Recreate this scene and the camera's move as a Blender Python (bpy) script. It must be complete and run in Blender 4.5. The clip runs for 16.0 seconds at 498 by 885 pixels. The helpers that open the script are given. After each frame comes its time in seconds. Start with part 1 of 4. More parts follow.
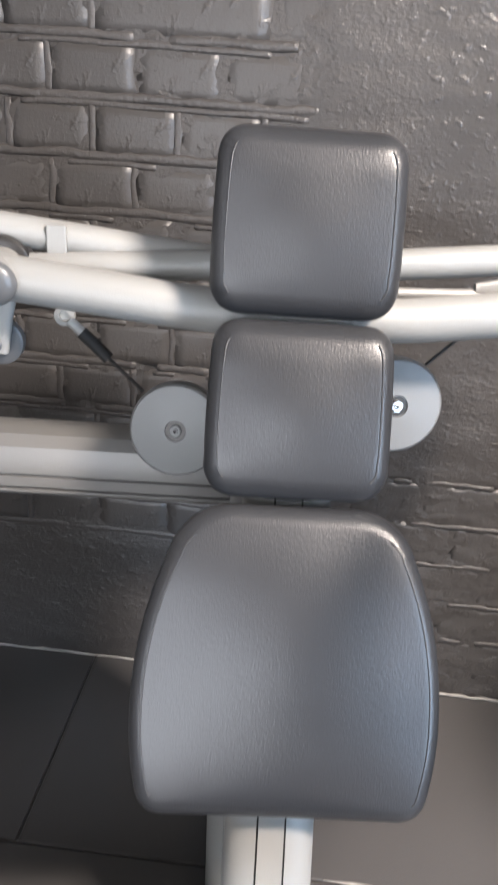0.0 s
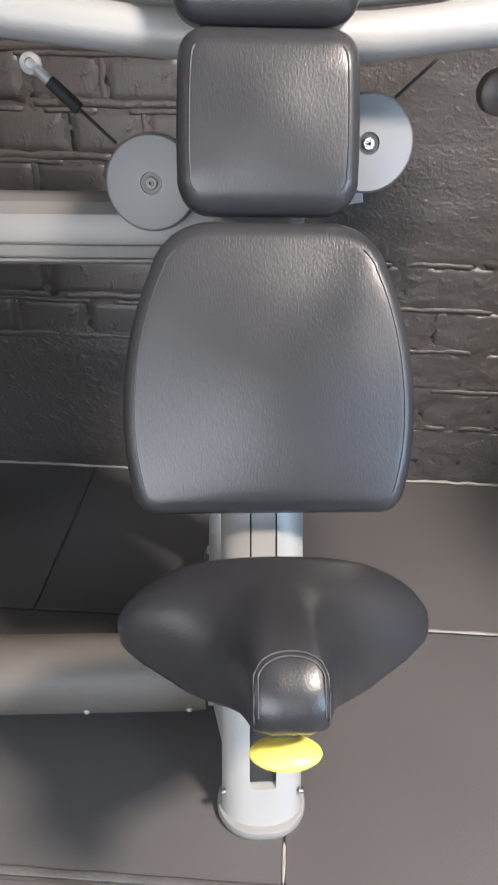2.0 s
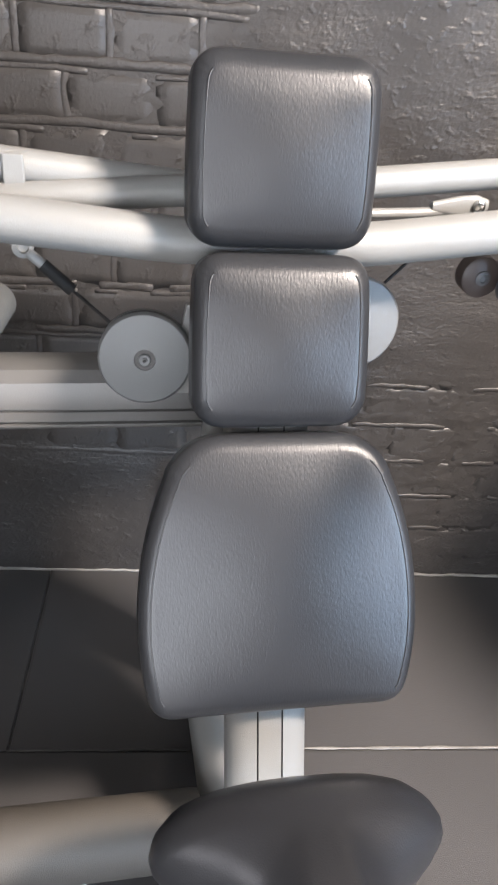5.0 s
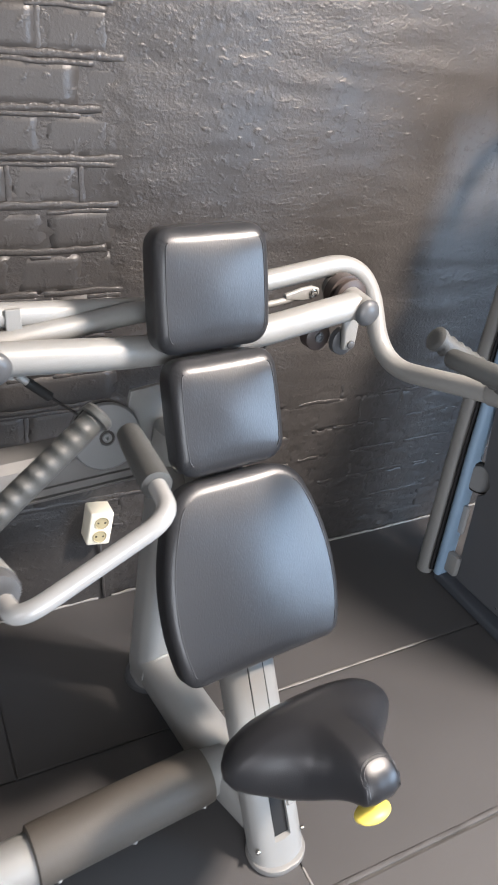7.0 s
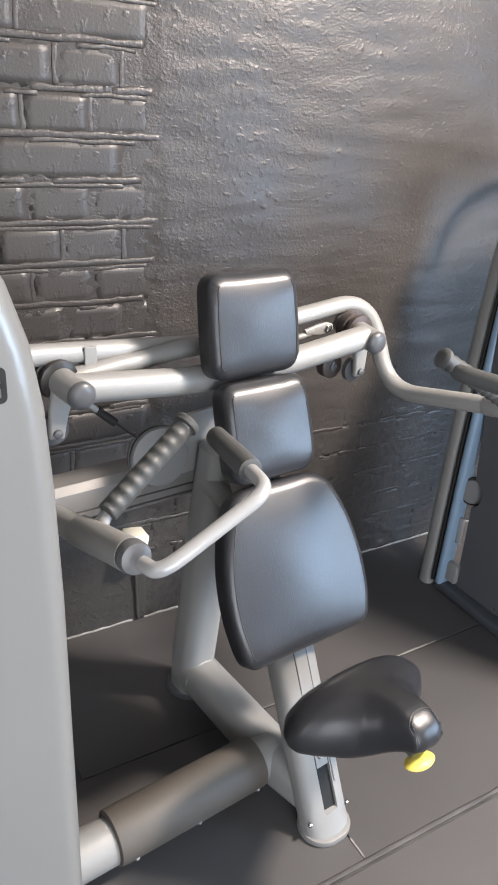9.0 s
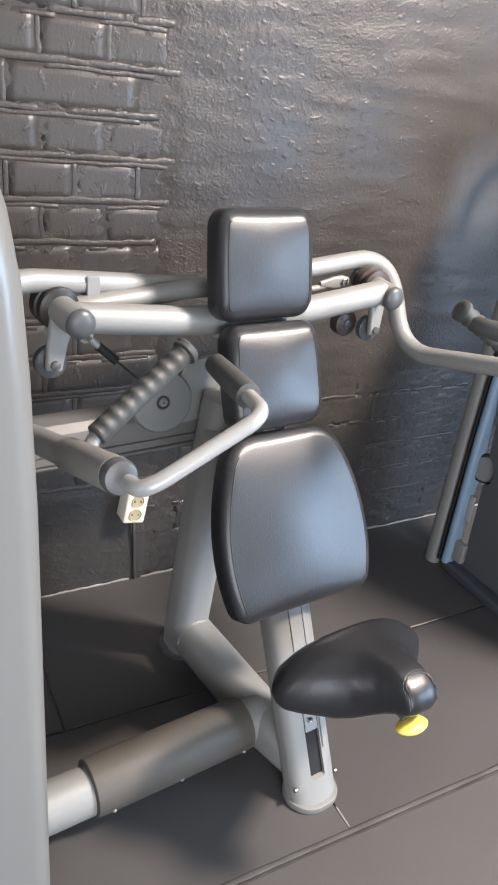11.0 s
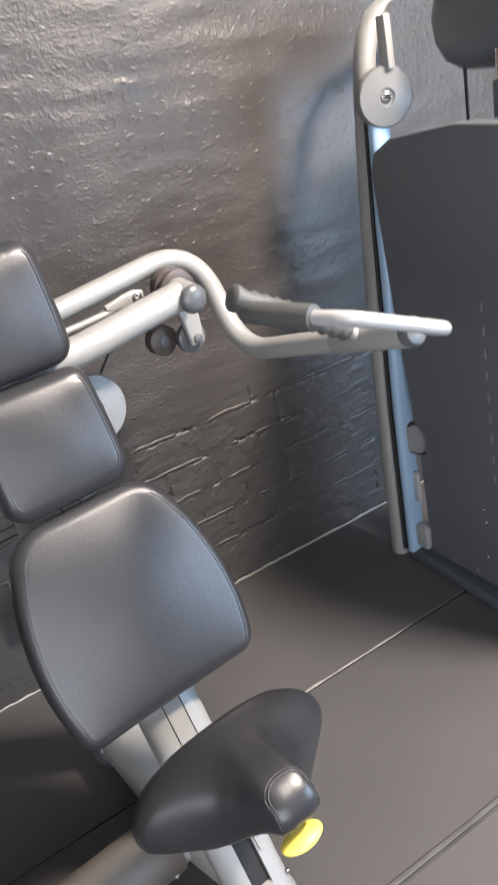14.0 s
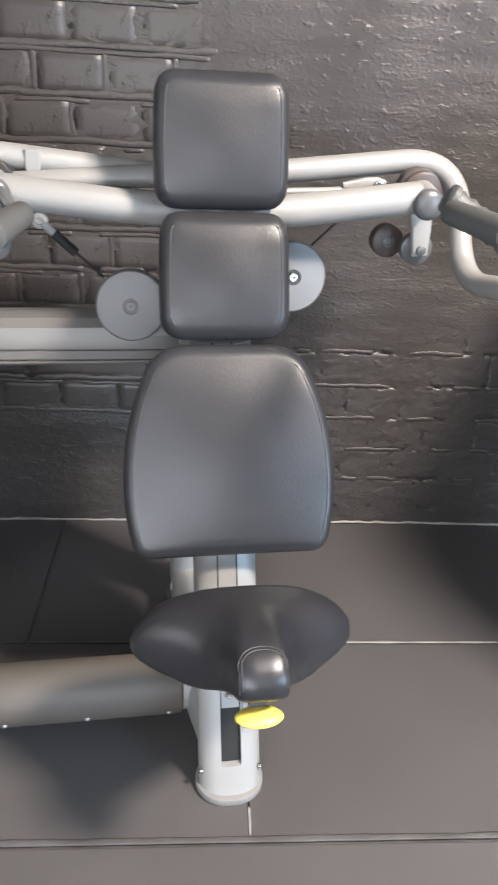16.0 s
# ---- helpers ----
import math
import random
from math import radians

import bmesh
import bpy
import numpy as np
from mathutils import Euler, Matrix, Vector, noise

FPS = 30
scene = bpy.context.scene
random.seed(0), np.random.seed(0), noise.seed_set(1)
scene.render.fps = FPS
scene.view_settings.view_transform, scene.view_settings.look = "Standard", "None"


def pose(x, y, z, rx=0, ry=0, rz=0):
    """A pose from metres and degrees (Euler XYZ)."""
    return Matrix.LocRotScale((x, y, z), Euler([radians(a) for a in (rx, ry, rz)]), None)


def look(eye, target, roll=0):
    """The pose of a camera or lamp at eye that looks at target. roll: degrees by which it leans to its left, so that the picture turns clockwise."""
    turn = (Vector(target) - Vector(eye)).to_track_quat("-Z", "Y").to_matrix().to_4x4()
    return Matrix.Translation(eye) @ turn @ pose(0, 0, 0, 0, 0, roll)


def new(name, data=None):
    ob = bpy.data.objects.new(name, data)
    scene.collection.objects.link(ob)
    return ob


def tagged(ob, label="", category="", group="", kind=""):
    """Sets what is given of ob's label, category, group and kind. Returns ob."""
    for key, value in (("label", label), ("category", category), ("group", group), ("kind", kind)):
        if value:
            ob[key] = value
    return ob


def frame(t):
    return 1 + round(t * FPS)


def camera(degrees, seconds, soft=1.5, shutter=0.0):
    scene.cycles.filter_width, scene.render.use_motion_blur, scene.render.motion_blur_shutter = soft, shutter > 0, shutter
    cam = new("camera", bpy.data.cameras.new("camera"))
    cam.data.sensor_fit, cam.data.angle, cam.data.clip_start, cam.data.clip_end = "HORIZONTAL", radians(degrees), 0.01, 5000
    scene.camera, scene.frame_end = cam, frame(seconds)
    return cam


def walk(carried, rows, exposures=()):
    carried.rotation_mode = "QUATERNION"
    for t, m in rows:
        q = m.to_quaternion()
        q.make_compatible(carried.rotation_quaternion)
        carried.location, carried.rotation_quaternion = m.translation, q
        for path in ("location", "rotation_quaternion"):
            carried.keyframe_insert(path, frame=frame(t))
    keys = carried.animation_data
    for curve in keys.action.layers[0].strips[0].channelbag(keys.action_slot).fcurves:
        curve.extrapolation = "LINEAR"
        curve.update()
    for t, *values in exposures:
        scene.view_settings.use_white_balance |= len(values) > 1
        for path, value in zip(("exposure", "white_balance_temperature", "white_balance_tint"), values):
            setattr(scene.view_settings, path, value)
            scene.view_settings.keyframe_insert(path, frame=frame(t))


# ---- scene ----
cam = camera(37.3, 16.0, 1.8, 0.4)
PATH = [
    (0, (-0.072, -1.429, 1.224), (-0.186, 0.404, 0.432), 4.2),
    (0.5, (-0.049, -1.491, 1.127), (-0.204, 0.334, 0.323), 1.9),
    (1, (-0.041, -1.526, 1.096), (-0.138, 0.303, 0.293), 2.3),
    (1.5, (-0.039, -1.562, 1.061), (-0.13, 0.223, 0.163), 1.4),
    (2, (-0.033, -1.57, 1.034), (-0.116, 0.143, 0.006), 1.3),
    (2.5, (-0.024, -1.576, 1.03), (-0.105, 0.117, -0.032), 1.2),
    (3, (-0.025, -1.574, 1.059), (-0.114, 0.111, -0.014), 1.3),
    (3.5, (-0.03, -1.569, 1.086), (-0.119, 0.119, 0.018), 1.8),
    (4, (-0.039, -1.556, 1.121), (-0.119, 0.13, 0.047), 2.1),
    (4.5, (-0.097, -1.521, 1.212), (-0.102, 0.181, 0.163), 3.8),
    (5, (-0.192, -1.434, 1.286), (-0.002, 0.257, 0.234), 5.3),
    (7.3, (-0.703, -1.702, 1.542), (0.168, -0.19, 0.564), 4.9),
    (7.5, (-0.762, -1.722, 1.541), (0.114, -0.198, 0.588), 4.3),
    (8, (-0.84, -1.76, 1.556), (0.051, -0.216, 0.649), 3.4),
    (8.5, (-0.87, -1.789, 1.561), (0.053, -0.241, 0.694), 3.6),
    (9, (-0.868, -1.807, 1.552), (0.078, -0.261, 0.705), 3.8),
    (9.2, (-0.867, -1.807, 1.547), (0.085, -0.263, 0.704), 3.8),
    (11.3, (-0.809, -1.812, 1.414), (0.069, -0.248, 0.529), 8.0),
    (11.5, (-0.771, -1.809, 1.396), (0.067, -0.241, 0.478), 12.5),
    (11.7, (-0.713, -1.802, 1.385), (0.08, -0.239, 0.423), 18.1),
    (12, (-0.618, -1.806, 1.373), (0.078, -0.235, 0.35), 28.5),
    (12.3, (-0.557, -1.822, 1.393), (0.053, -0.239, 0.334), 36.9),
    (12.5, (-0.515, -1.829, 1.424), (0.086, -0.248, 0.358), 39.5),
    (12.9, (-0.468, -1.828, 1.408), (0.056, -0.218, 0.342), 36.4),
    (13, (-0.455, -1.828, 1.419), (0.017, -0.214, 0.336), 33.0),
    (13.2, (-0.428, -1.820, 1.407), (0.022, -0.169, 0.373), 21.3),
    (13.5, (-0.356, -1.789, 1.446), (0.294, -0.15, 0.503), 4.1),
    (14, (-0.262, -1.769, 1.384), (0.506, -0.143, 0.51), -13.1),
    (14.3, (-0.174, -1.788, 1.303), (0.421, -0.107, 0.398), -14.3),
    (14.5, (-0.139, -1.783, 1.329), (0.327, -0.132, 0.3), -11.7),
    (15, (-0.102, -1.787, 1.282), (0.238, -0.138, 0.202), -5.0),
    (15.5, (-0.088, -1.813, 1.251), (0.19, -0.089, 0.275), 1.9),
    (16, (-0.108, -1.859, 1.252), (0.03, -0.095, 0.32), 3.2),
]

walk(cam, [(t, look(eye, target, roll)) for t, eye, target, roll in PATH], [(0, 0.24, 6500, 14), (3.5, 0.15, 6500, 14), (5, 0.2, 6500, 14), (7.5, 0.02, 6500, 14), (9, 0.0, 6500, 14), (11.3, -0.03, 6500, 14), (13.5, 0.18, 6500, 14), (14, 0.16, 6500, 14), (16, 0.14, 6500, 14)])

# ---- light ----
world = bpy.data.worlds.new("sky")
scene.world = world
world.use_nodes = True
_wn = world.node_tree.nodes
_sky = _wn.new("ShaderNodeTexSky")
_sky.sky_type, _sky.sun_disc = "NISHITA", False
_sky.sun_elevation, _sky.sun_rotation = radians(35), radians(150)
_wn["Background"].inputs["Strength"].default_value = 0.1
world.node_tree.links.new(_sky.outputs[0], _wn["Background"].inputs[0])


def area_lamp(name, eye, target, w, h, power, colour):
    d = bpy.data.lights.new(name, "AREA")
    d.shape, d.size, d.size_y, d.energy, d.color = "RECTANGLE", w, h, power, colour
    ob = new(name, d)
    ob.matrix_world = look(eye, target)
    return ob


area_lamp("ceiling_light_glow", (1.53, -1.84, 2.93), (0.35, -0.55, 0.2), 0.46, 0.38, 285, (1.0, 0.90, 0.79))
area_lamp("window_light_sky", (2.7, -3.14, 1.15), (0.3, -0.4, 0.7), 1.4, 1.6, 124, (0.50, 0.73, 1.0))
# Unseen lamp added low in front to fill the floor and shaded parts.
area_lamp("fill_light_low", (-0.7, -3.14, 0.95), (-0.1, -1.2, 0.0), 1.7, 1.4, 58, (0.86, 0.93, 1.0))
area_lamp("window_light_east", (3.54, -2.35, 1.45), (0.9, 0.0, 1.0), 1.1, 1.2, 9, (0.70, 0.85, 1.0))
# Unseen fill lamp added to the west, lifting the machine's left side.
area_lamp("fill_light_west", (-2.9, -2.3, 1.6), (0.0, -0.8, 0.6), 1.0, 1.2, 22, (0.97, 0.97, 1.0))

# ---- materials ----


def material(name, colour, rough=0.5, metal=0.0, bump=0.0, scale=40.0, vary=0.0, detail=4.0, spec=0.5, coat=0.0,
             scale2=3.0, rough_vary=0.0, per_piece=0.0, kind="NOISE", stretch=(1, 1, 1), lumps=0.0, lump_scale=60.0, lump_cut=(0.45, 0.85), patchy=False):
    """A painted, moulded or covered surface: grain at one scale, stains and wear at a larger one."""
    m = bpy.data.materials.new(name)
    m.use_nodes = True
    nt = m.node_tree
    n, l = nt.nodes, nt.links
    b = n["Principled BSDF"]
    b.inputs["Base Color"].default_value = (*colour, 1)
    b.inputs["Roughness"].default_value = rough
    b.inputs["Metallic"].default_value = metal
    b.inputs["Specular IOR Level"].default_value = spec
    b.inputs["Coat Weight"].default_value = coat
    b.inputs["Coat Roughness"].default_value = 0.2
    tc = n.new("ShaderNodeTexCoord")
    big = n.new("ShaderNodeTexNoise")
    big.inputs["Scale"].default_value, big.inputs["Detail"].default_value = scale2, 5
    l.new(tc.outputs["Object"], big.inputs["Vector"])
    if vary or per_piece:
        ramp = n.new("ShaderNodeMapRange")
        ramp.inputs["From Min"].default_value, ramp.inputs["From Max"].default_value = 0.3, 0.7
        ramp.inputs["To Min"].default_value, ramp.inputs["To Max"].default_value = 1 - vary, 1 + vary
        l.new(big.outputs["Fac"], ramp.inputs["Value"])
        factor = ramp.outputs["Result"]
        if per_piece:
            info = n.new("ShaderNodeObjectInfo")
            r2 = n.new("ShaderNodeMapRange")
            r2.inputs["To Min"].default_value, r2.inputs["To Max"].default_value = 1 - per_piece, 1 + per_piece
            l.new(info.outputs["Random"], r2.inputs["Value"])
            mul = n.new("ShaderNodeMath")
            mul.operation = "MULTIPLY"
            l.new(factor, mul.inputs[0])
            l.new(r2.outputs["Result"], mul.inputs[1])
            factor = mul.outputs[0]
        mix = n.new("ShaderNodeVectorMath")
        mix.operation = "SCALE"
        mix.inputs[0].default_value = colour
        l.new(factor, mix.inputs["Scale"])
        l.new(mix.outputs[0], b.inputs["Base Color"])
    if rough_vary:
        r3 = n.new("ShaderNodeMapRange")
        r3.inputs["From Min"].default_value, r3.inputs["From Max"].default_value = 0.3, 0.7
        r3.inputs["To Min"].default_value, r3.inputs["To Max"].default_value = max(0.05, rough - rough_vary), min(1, rough + rough_vary)
        l.new(big.outputs["Fac"], r3.inputs["Value"])
        l.new(r3.outputs["Result"], b.inputs["Roughness"])
    if bump:
        if kind == "VORONOI":
            fine = n.new("ShaderNodeTexVoronoi")
            fine.feature = "SMOOTH_F1"
            fine.inputs["Scale"].default_value = scale
            out = fine.outputs["Distance"]
        else:
            fine = n.new("ShaderNodeTexNoise")
            fine.inputs["Scale"].default_value, fine.inputs["Detail"].default_value = scale, detail
            out = fine.outputs["Fac"]
        mp = n.new("ShaderNodeMapping")
        mp.inputs["Scale"].default_value = stretch
        l.new(tc.outputs["Object"], mp.inputs["Vector"])
        l.new(mp.outputs["Vector"], fine.inputs["Vector"])
        bp = n.new("ShaderNodeBump")
        bp.inputs["Strength"].default_value, bp.inputs["Distance"].default_value = 1.0, bump
        if patchy:
            where = n.new("ShaderNodeMapRange")
            where.inputs["From Min"].default_value, where.inputs["From Max"].default_value = 0.40, 0.62
            where.inputs["To Min"].default_value, where.inputs["To Max"].default_value = 0.25, 1.1
            l.new(big.outputs["Fac"], where.inputs["Value"])
            times = n.new("ShaderNodeMath")
            times.operation = "MULTIPLY"
            l.new(out, times.inputs[0])
            l.new(where.outputs["Result"], times.inputs[1])
            out = times.outputs[0]
        l.new(out, bp.inputs["Height"])
        if lumps:
            blob = n.new("ShaderNodeTexNoise")
            blob.inputs["Scale"].default_value, blob.inputs["Detail"].default_value = lump_scale, 3
            l.new(mp.outputs["Vector"], blob.inputs["Vector"])
            cut = n.new("ShaderNodeMapRange")
            cut.interpolation_type = "SMOOTHSTEP"
            cut.inputs["From Min"].default_value, cut.inputs["From Max"].default_value = lump_cut
            l.new(blob.outputs["Fac"], cut.inputs["Value"])
            bp2 = n.new("ShaderNodeBump")
            bp2.inputs["Strength"].default_value, bp2.inputs["Distance"].default_value = 1.0, lumps
            l.new(cut.outputs["Result"], bp2.inputs["Height"])
            l.new(bp2.outputs["Normal"], bp.inputs["Normal"])
        l.new(bp.outputs["Normal"], b.inputs["Normal"])
    return m


SILVER = material("silver_grey_paint", (0.275, 0.272, 0.26), 0.45, 0.15, 0.0003, 500, 0.03, rough_vary=0.06)
SILVER_WHITE = material("pale_grey_gloss_paint", (0.33, 0.33, 0.325), 0.25, 0.1, 0.0002, 300, 0.03)
BEAM_PAINT = material("mid_grey_beam_paint", (0.24, 0.235, 0.225), 0.4, 0.2, 0.0003, 400, 0.04)
# Silver strip with the blue of reflected daylight mixed into its colour.
SKY_TINT = material("silver_sky_tint", (0.25, 0.36, 0.48), 0.35, 0.1, 0.0002, 400, 0.05)
# Silver paint darkened, so the shade on the side beam sits in its colour.
SHADED_SILVER = material("shaded_silver_paint", (0.155, 0.15, 0.143), 0.4, 0.2, 0.0003, 400, 0.04)
TOWER_PAINT = material("tower_grey_paint", (0.20, 0.202, 0.195), 0.3, 0.2, 0.00008, 400, 0.03)
LEATHER = material("black_leatherette", (0.023, 0.0237, 0.026), 0.35, 0, 0.00028, 420, 0.1, 3, spec=0.55, rough_vary=0.04, stretch=(1.0, 0.4, 0.4))
SEAT_LEATHER = material("smooth_black_leatherette", (0.020, 0.0205, 0.023), 0.36, 0, 0.00025, 420, 0.1, 3, rough_vary=0.04)
THREAD = material("dark_seam_thread", (0.035, 0.035, 0.037), 0.5, 0, 0.0003, 900)
GRIP = material("grey_rubber_grip", (0.068, 0.070, 0.068), 0.5, 0, 0.0005, 600, 0.08)
PLASTIC = material("dark_grey_plastic", (0.085, 0.088, 0.092), 0.35, 0, 0.0002, 500, 0.04)
SLEEVE = material("grey_rubber_sleeve", (0.084, 0.074, 0.063), 0.55, 0, 0.0005, 500, 0.08)
DISC = material("pulley_grey_plastic", (0.15, 0.153, 0.153), 0.4, 0, 0.0002, 400, 0.03)
STEEL = material("bright_steel", (0.6, 0.59, 0.57), 0.25, 1.0)
RAIL = material("blue_grey_rail_paint", (0.07, 0.078, 0.09), 0.4, 0.2, 0.0003, 400, 0.05)
BLACK = material("black_rubber", (0.008, 0.008, 0.008), 0.75)
YELLOW = material("yellow_plastic", (0.80, 0.64, 0.12), 0.4, 0, 0.0003, 300, 0.05)
CREAM = material("cream_plastic", (0.80, 0.75, 0.62), 0.4, 0, 0, vary=0.05)
CREAM_SHADED = material("cream_plastic_shaded", (0.42, 0.36, 0.22), 0.5)
PAINT = material("dark_grey_wall_paint", (0.046, 0.042, 0.0395), 0.42, 0, 0.0024, 150, 0.12, 3, spec=0.40, rough_vary=0.08, scale2=3.5, stretch=(0.8, 1, 1.1), lumps=0.0015, lump_scale=55, lump_cut=(0.50, 0.82), patchy=True)
BRICK = material("dark_grey_painted_brick", (0.046, 0.042, 0.0395), 0.44, 0, 0.0006, 150, 0.10, 3, rough_vary=0.08, per_piece=0.05, lumps=0.0016, lump_scale=36, lump_cut=(0.54, 0.82))
MORTAR = material("dark_grey_painted_mortar", (0.050, 0.0455, 0.043), 0.40, 0, 0.002, 110, 0.15, 4, rough_vary=0.06)
RUBBER = material("black_rubber_mat", (0.066, 0.062, 0.061), 0.52, 0, 0.0005, 500, 0.06, rough_vary=0.06, per_piece=0.05, scale2=3)
GROUT = material("dusty_joint_strip", (0.07, 0.067, 0.064), 0.7, 0, 0.002, 120, 0.4, scale2=12)
DUST = material("pale_dusty_filler", (0.26, 0.245, 0.225), 0.6, 0, 0.003, 90, 0.35, scale2=9)
# Base lifted so the panel's colour carries the haze lying over it.
SHROUD = material("dark_shroud_panel", (0.085, 0.088, 0.094), 0.45, 0, 0.0002, 600, 0.05)
# Greys of the unseen walls and ceiling, chosen for the light they bounce.
PALE = material("grey_wall_paint", (0.20, 0.195, 0.19), 0.7, 0, 0.001, 60, 0.05)
CEILING_PAINT = material("ceiling_paint", (0.42, 0.41, 0.40), 0.8, 0, 0.001, 60, 0.05)
# Lip of the front mats, a little lighter than their rubber.
LIP_RUBBER = material("lighter_rubber_lip", (0.070, 0.066, 0.064), 0.6, 0, 0.002, 120, 0.25, scale2=12)
LETTER = material("faint_grey_lettering", (0.15, 0.155, 0.16), 0.5)
BEARING = material("dark_grey_bearing", (0.035, 0.032, 0.03), 0.35, 0.4, 0.0003, 200, 0.2)
RUST = material("brown_roller", (0.07, 0.053, 0.047), 0.45, 0, 0.0003, 200, 0.2)

# ---- mesh helpers ----


def mesh_object(name, bm, mat, smooth=True):
    me = bpy.data.meshes.new(name)
    bmesh.ops.recalc_face_normals(bm, faces=bm.faces)
    for fc in bm.faces:
        fc.smooth = smooth
    bm.to_mesh(me)
    bm.free()
    me.materials.append(mat)
    return new(name, me)


def part(name, bm, mat, parent, label="", smooth=True, sharp=40):
    ob = mesh_object(name, bm, mat, smooth)
    if smooth and sharp:
        ob.data.set_sharp_from_angle(angle=radians(sharp))
    ob.parent = parent
    return tagged(ob, label)


def thing(name, m, label, category, group="", kind=""):
    ob = new(name)
    ob.empty_display_size = 0.1
    ob.matrix_world = m
    return tagged(ob, label, category, group, kind)


def filleted(points, radius, steps=8):
    """A polyline with its inner corners rounded off."""
    pts = [Vector(p) for p in points]
    radii = radius if isinstance(radius, (list, tuple)) else [radius] * (len(pts) - 2)
    out = [pts[0]]
    for k in range(1, len(pts) - 1):
        p, r = pts[k], radii[k - 1]
        a, b = (pts[k - 1] - p), (pts[k + 1] - p)
        ta, tb = min(r, a.length * 0.49), min(r, b.length * 0.49)
        pa, pb = p + a.normalized() * ta, p + b.normalized() * tb
        for i in range(steps + 1):
            t = i / steps
            out.append(pa * (1 - t) ** 2 + p * 2 * t * (1 - t) + pb * t * t)
    out.append(pts[-1])
    return out


def sweep(path, section, caps=True, bm=None, up=None):
    """Sweeps a closed 2D section (or one per point) along a path, without twist."""
    bm = bm or bmesh.new()
    path = [Vector(p) for p in path]
    n = len(path)
    tang = []
    for i in range(n):
        a, b = path[max(i - 1, 0)], path[min(i + 1, n - 1)]
        tang.append((b - a).normalized())
    ref = Vector(up) if up else (Vector((0, 0, 1)) if abs(tang[0].z) < 0.9 else Vector((0, 1, 0)))
    x = ref.cross(tang[0]).normalized()
    rings = []
    for i in range(n):
        if i:
            x = tang[i - 1].rotation_difference(tang[i]) @ x
        x = (x - tang[i] * x.dot(tang[i])).normalized()
        y = tang[i].cross(x)
        sec = section[i] if isinstance(section[0][0], (list, tuple)) else section
        rings.append([bm.verts.new(path[i] + x * a + y * b) for a, b in sec])
    m = len(rings[0])
    for r0, r1 in zip(rings, rings[1:]):
        for j in range(m):
            bm.faces.new((r0[j], r0[(j + 1) % m], r1[(j + 1) % m], r1[j]))
    if caps:
        bm.faces.new(rings[0][::-1])
        bm.faces.new(rings[-1])
    return bm


def circle(r, n=24, sx=1.0, sy=1.0):
    return [(r * sx * math.cos(2 * math.pi * k / n), r * sy * math.sin(2 * math.pi * k / n)) for k in range(n)]


def tube(points, r, bend=0.05, n=24, steps=10):
    return sweep(filleted(points, bend, steps) if len(points) > 2 else points, circle(r, n))


def rounded_rect(w, h, r, n=6):
    out = []
    for cx, cy, a0 in ((w / 2 - r, h / 2 - r, 0), (-w / 2 + r, h / 2 - r, 90), (-w / 2 + r, -h / 2 + r, 180), (w / 2 - r, -h / 2 + r, 270)):
        for k in range(n + 1):
            a = radians(a0 + 90 * k / n)
            out.append((cx + r * math.cos(a), cy + r * math.sin(a)))
    return out


def lathe(a, b, profile, n=32, bm=None):
    """Turns (distance along a to b, radius) pairs round the axis from a to b; distances in metres from a."""
    bm = bm or bmesh.new()
    a, b = Vector(a), Vector(b)
    axis = (b - a).normalized()
    x = axis.orthogonal().normalized()
    y = axis.cross(x)
    rings = []
    for d, r in profile:
        if r < 1e-5:
            rings.append([bm.verts.new(a + axis * d)])
        else:
            rings.append([bm.verts.new(a + axis * d + (x * math.cos(2 * math.pi * k / n) + y * math.sin(2 * math.pi * k / n)) * r) for k in range(n)])
    for r0, r1 in zip(rings, rings[1:]):
        for j in range(n):
            q = [r0[j % len(r0)], r0[(j + 1) % len(r0)], r1[(j + 1) % len(r1)], r1[j % len(r1)]]
            q = list(dict.fromkeys(q))
            if len(q) > 2:
                bm.faces.new(q)
    for ring, flip in ((rings[0], True), (rings[-1], False)):
        if len(ring) > 2:
            bm.faces.new(ring[::-1] if flip else ring)
    return bm


def box(x0, y0, z0, x1, y1, z1, bevel=0.0, segments=2, bm=None):
    bm = bm or bmesh.new()
    made = bmesh.ops.create_cube(bm, size=1)
    bmesh.ops.scale(bm, vec=(x1 - x0, y1 - y0, z1 - z0), verts=made["verts"])
    bmesh.ops.translate(bm, vec=((x0 + x1) / 2, (y0 + y1) / 2, (z0 + z1) / 2), verts=made["verts"])
    if bevel:
        edges = {e for v in made["verts"] for e in v.link_edges}
        bmesh.ops.bevel(bm, geom=list(edges), offset=bevel, segments=segments, affect="EDGES", profile=0.5)
    return bm


def prism(outline, depth, m, bevel=0.0, inner=None):
    """A flat plate: an outline in the plane of m, pulled along its z."""
    bm = bmesh.new()
    base = [bm.verts.new(m @ Vector((x, y, 0))) for x, y in outline]
    f0 = bm.faces.new(base)
    top = bmesh.ops.extrude_face_region(bm, geom=[f0])
    vs = [v for v in top["geom"] if isinstance(v, bmesh.types.BMVert)]
    bmesh.ops.translate(bm, vec=m.to_3x3() @ Vector((0, 0, depth)), verts=vs)
    if bevel:
        bmesh.ops.bevel(bm, geom=list(bm.edges), offset=bevel, segments=2, affect="EDGES", profile=0.5)
    return bm


# ---- room ----
def structure(name, bm, mat, label, category):
    ob = mesh_object(name, bm, mat, False)
    return tagged(ob, label, category, kind="structure")


BACK = 0.010  # joints lie this far behind the wall's face
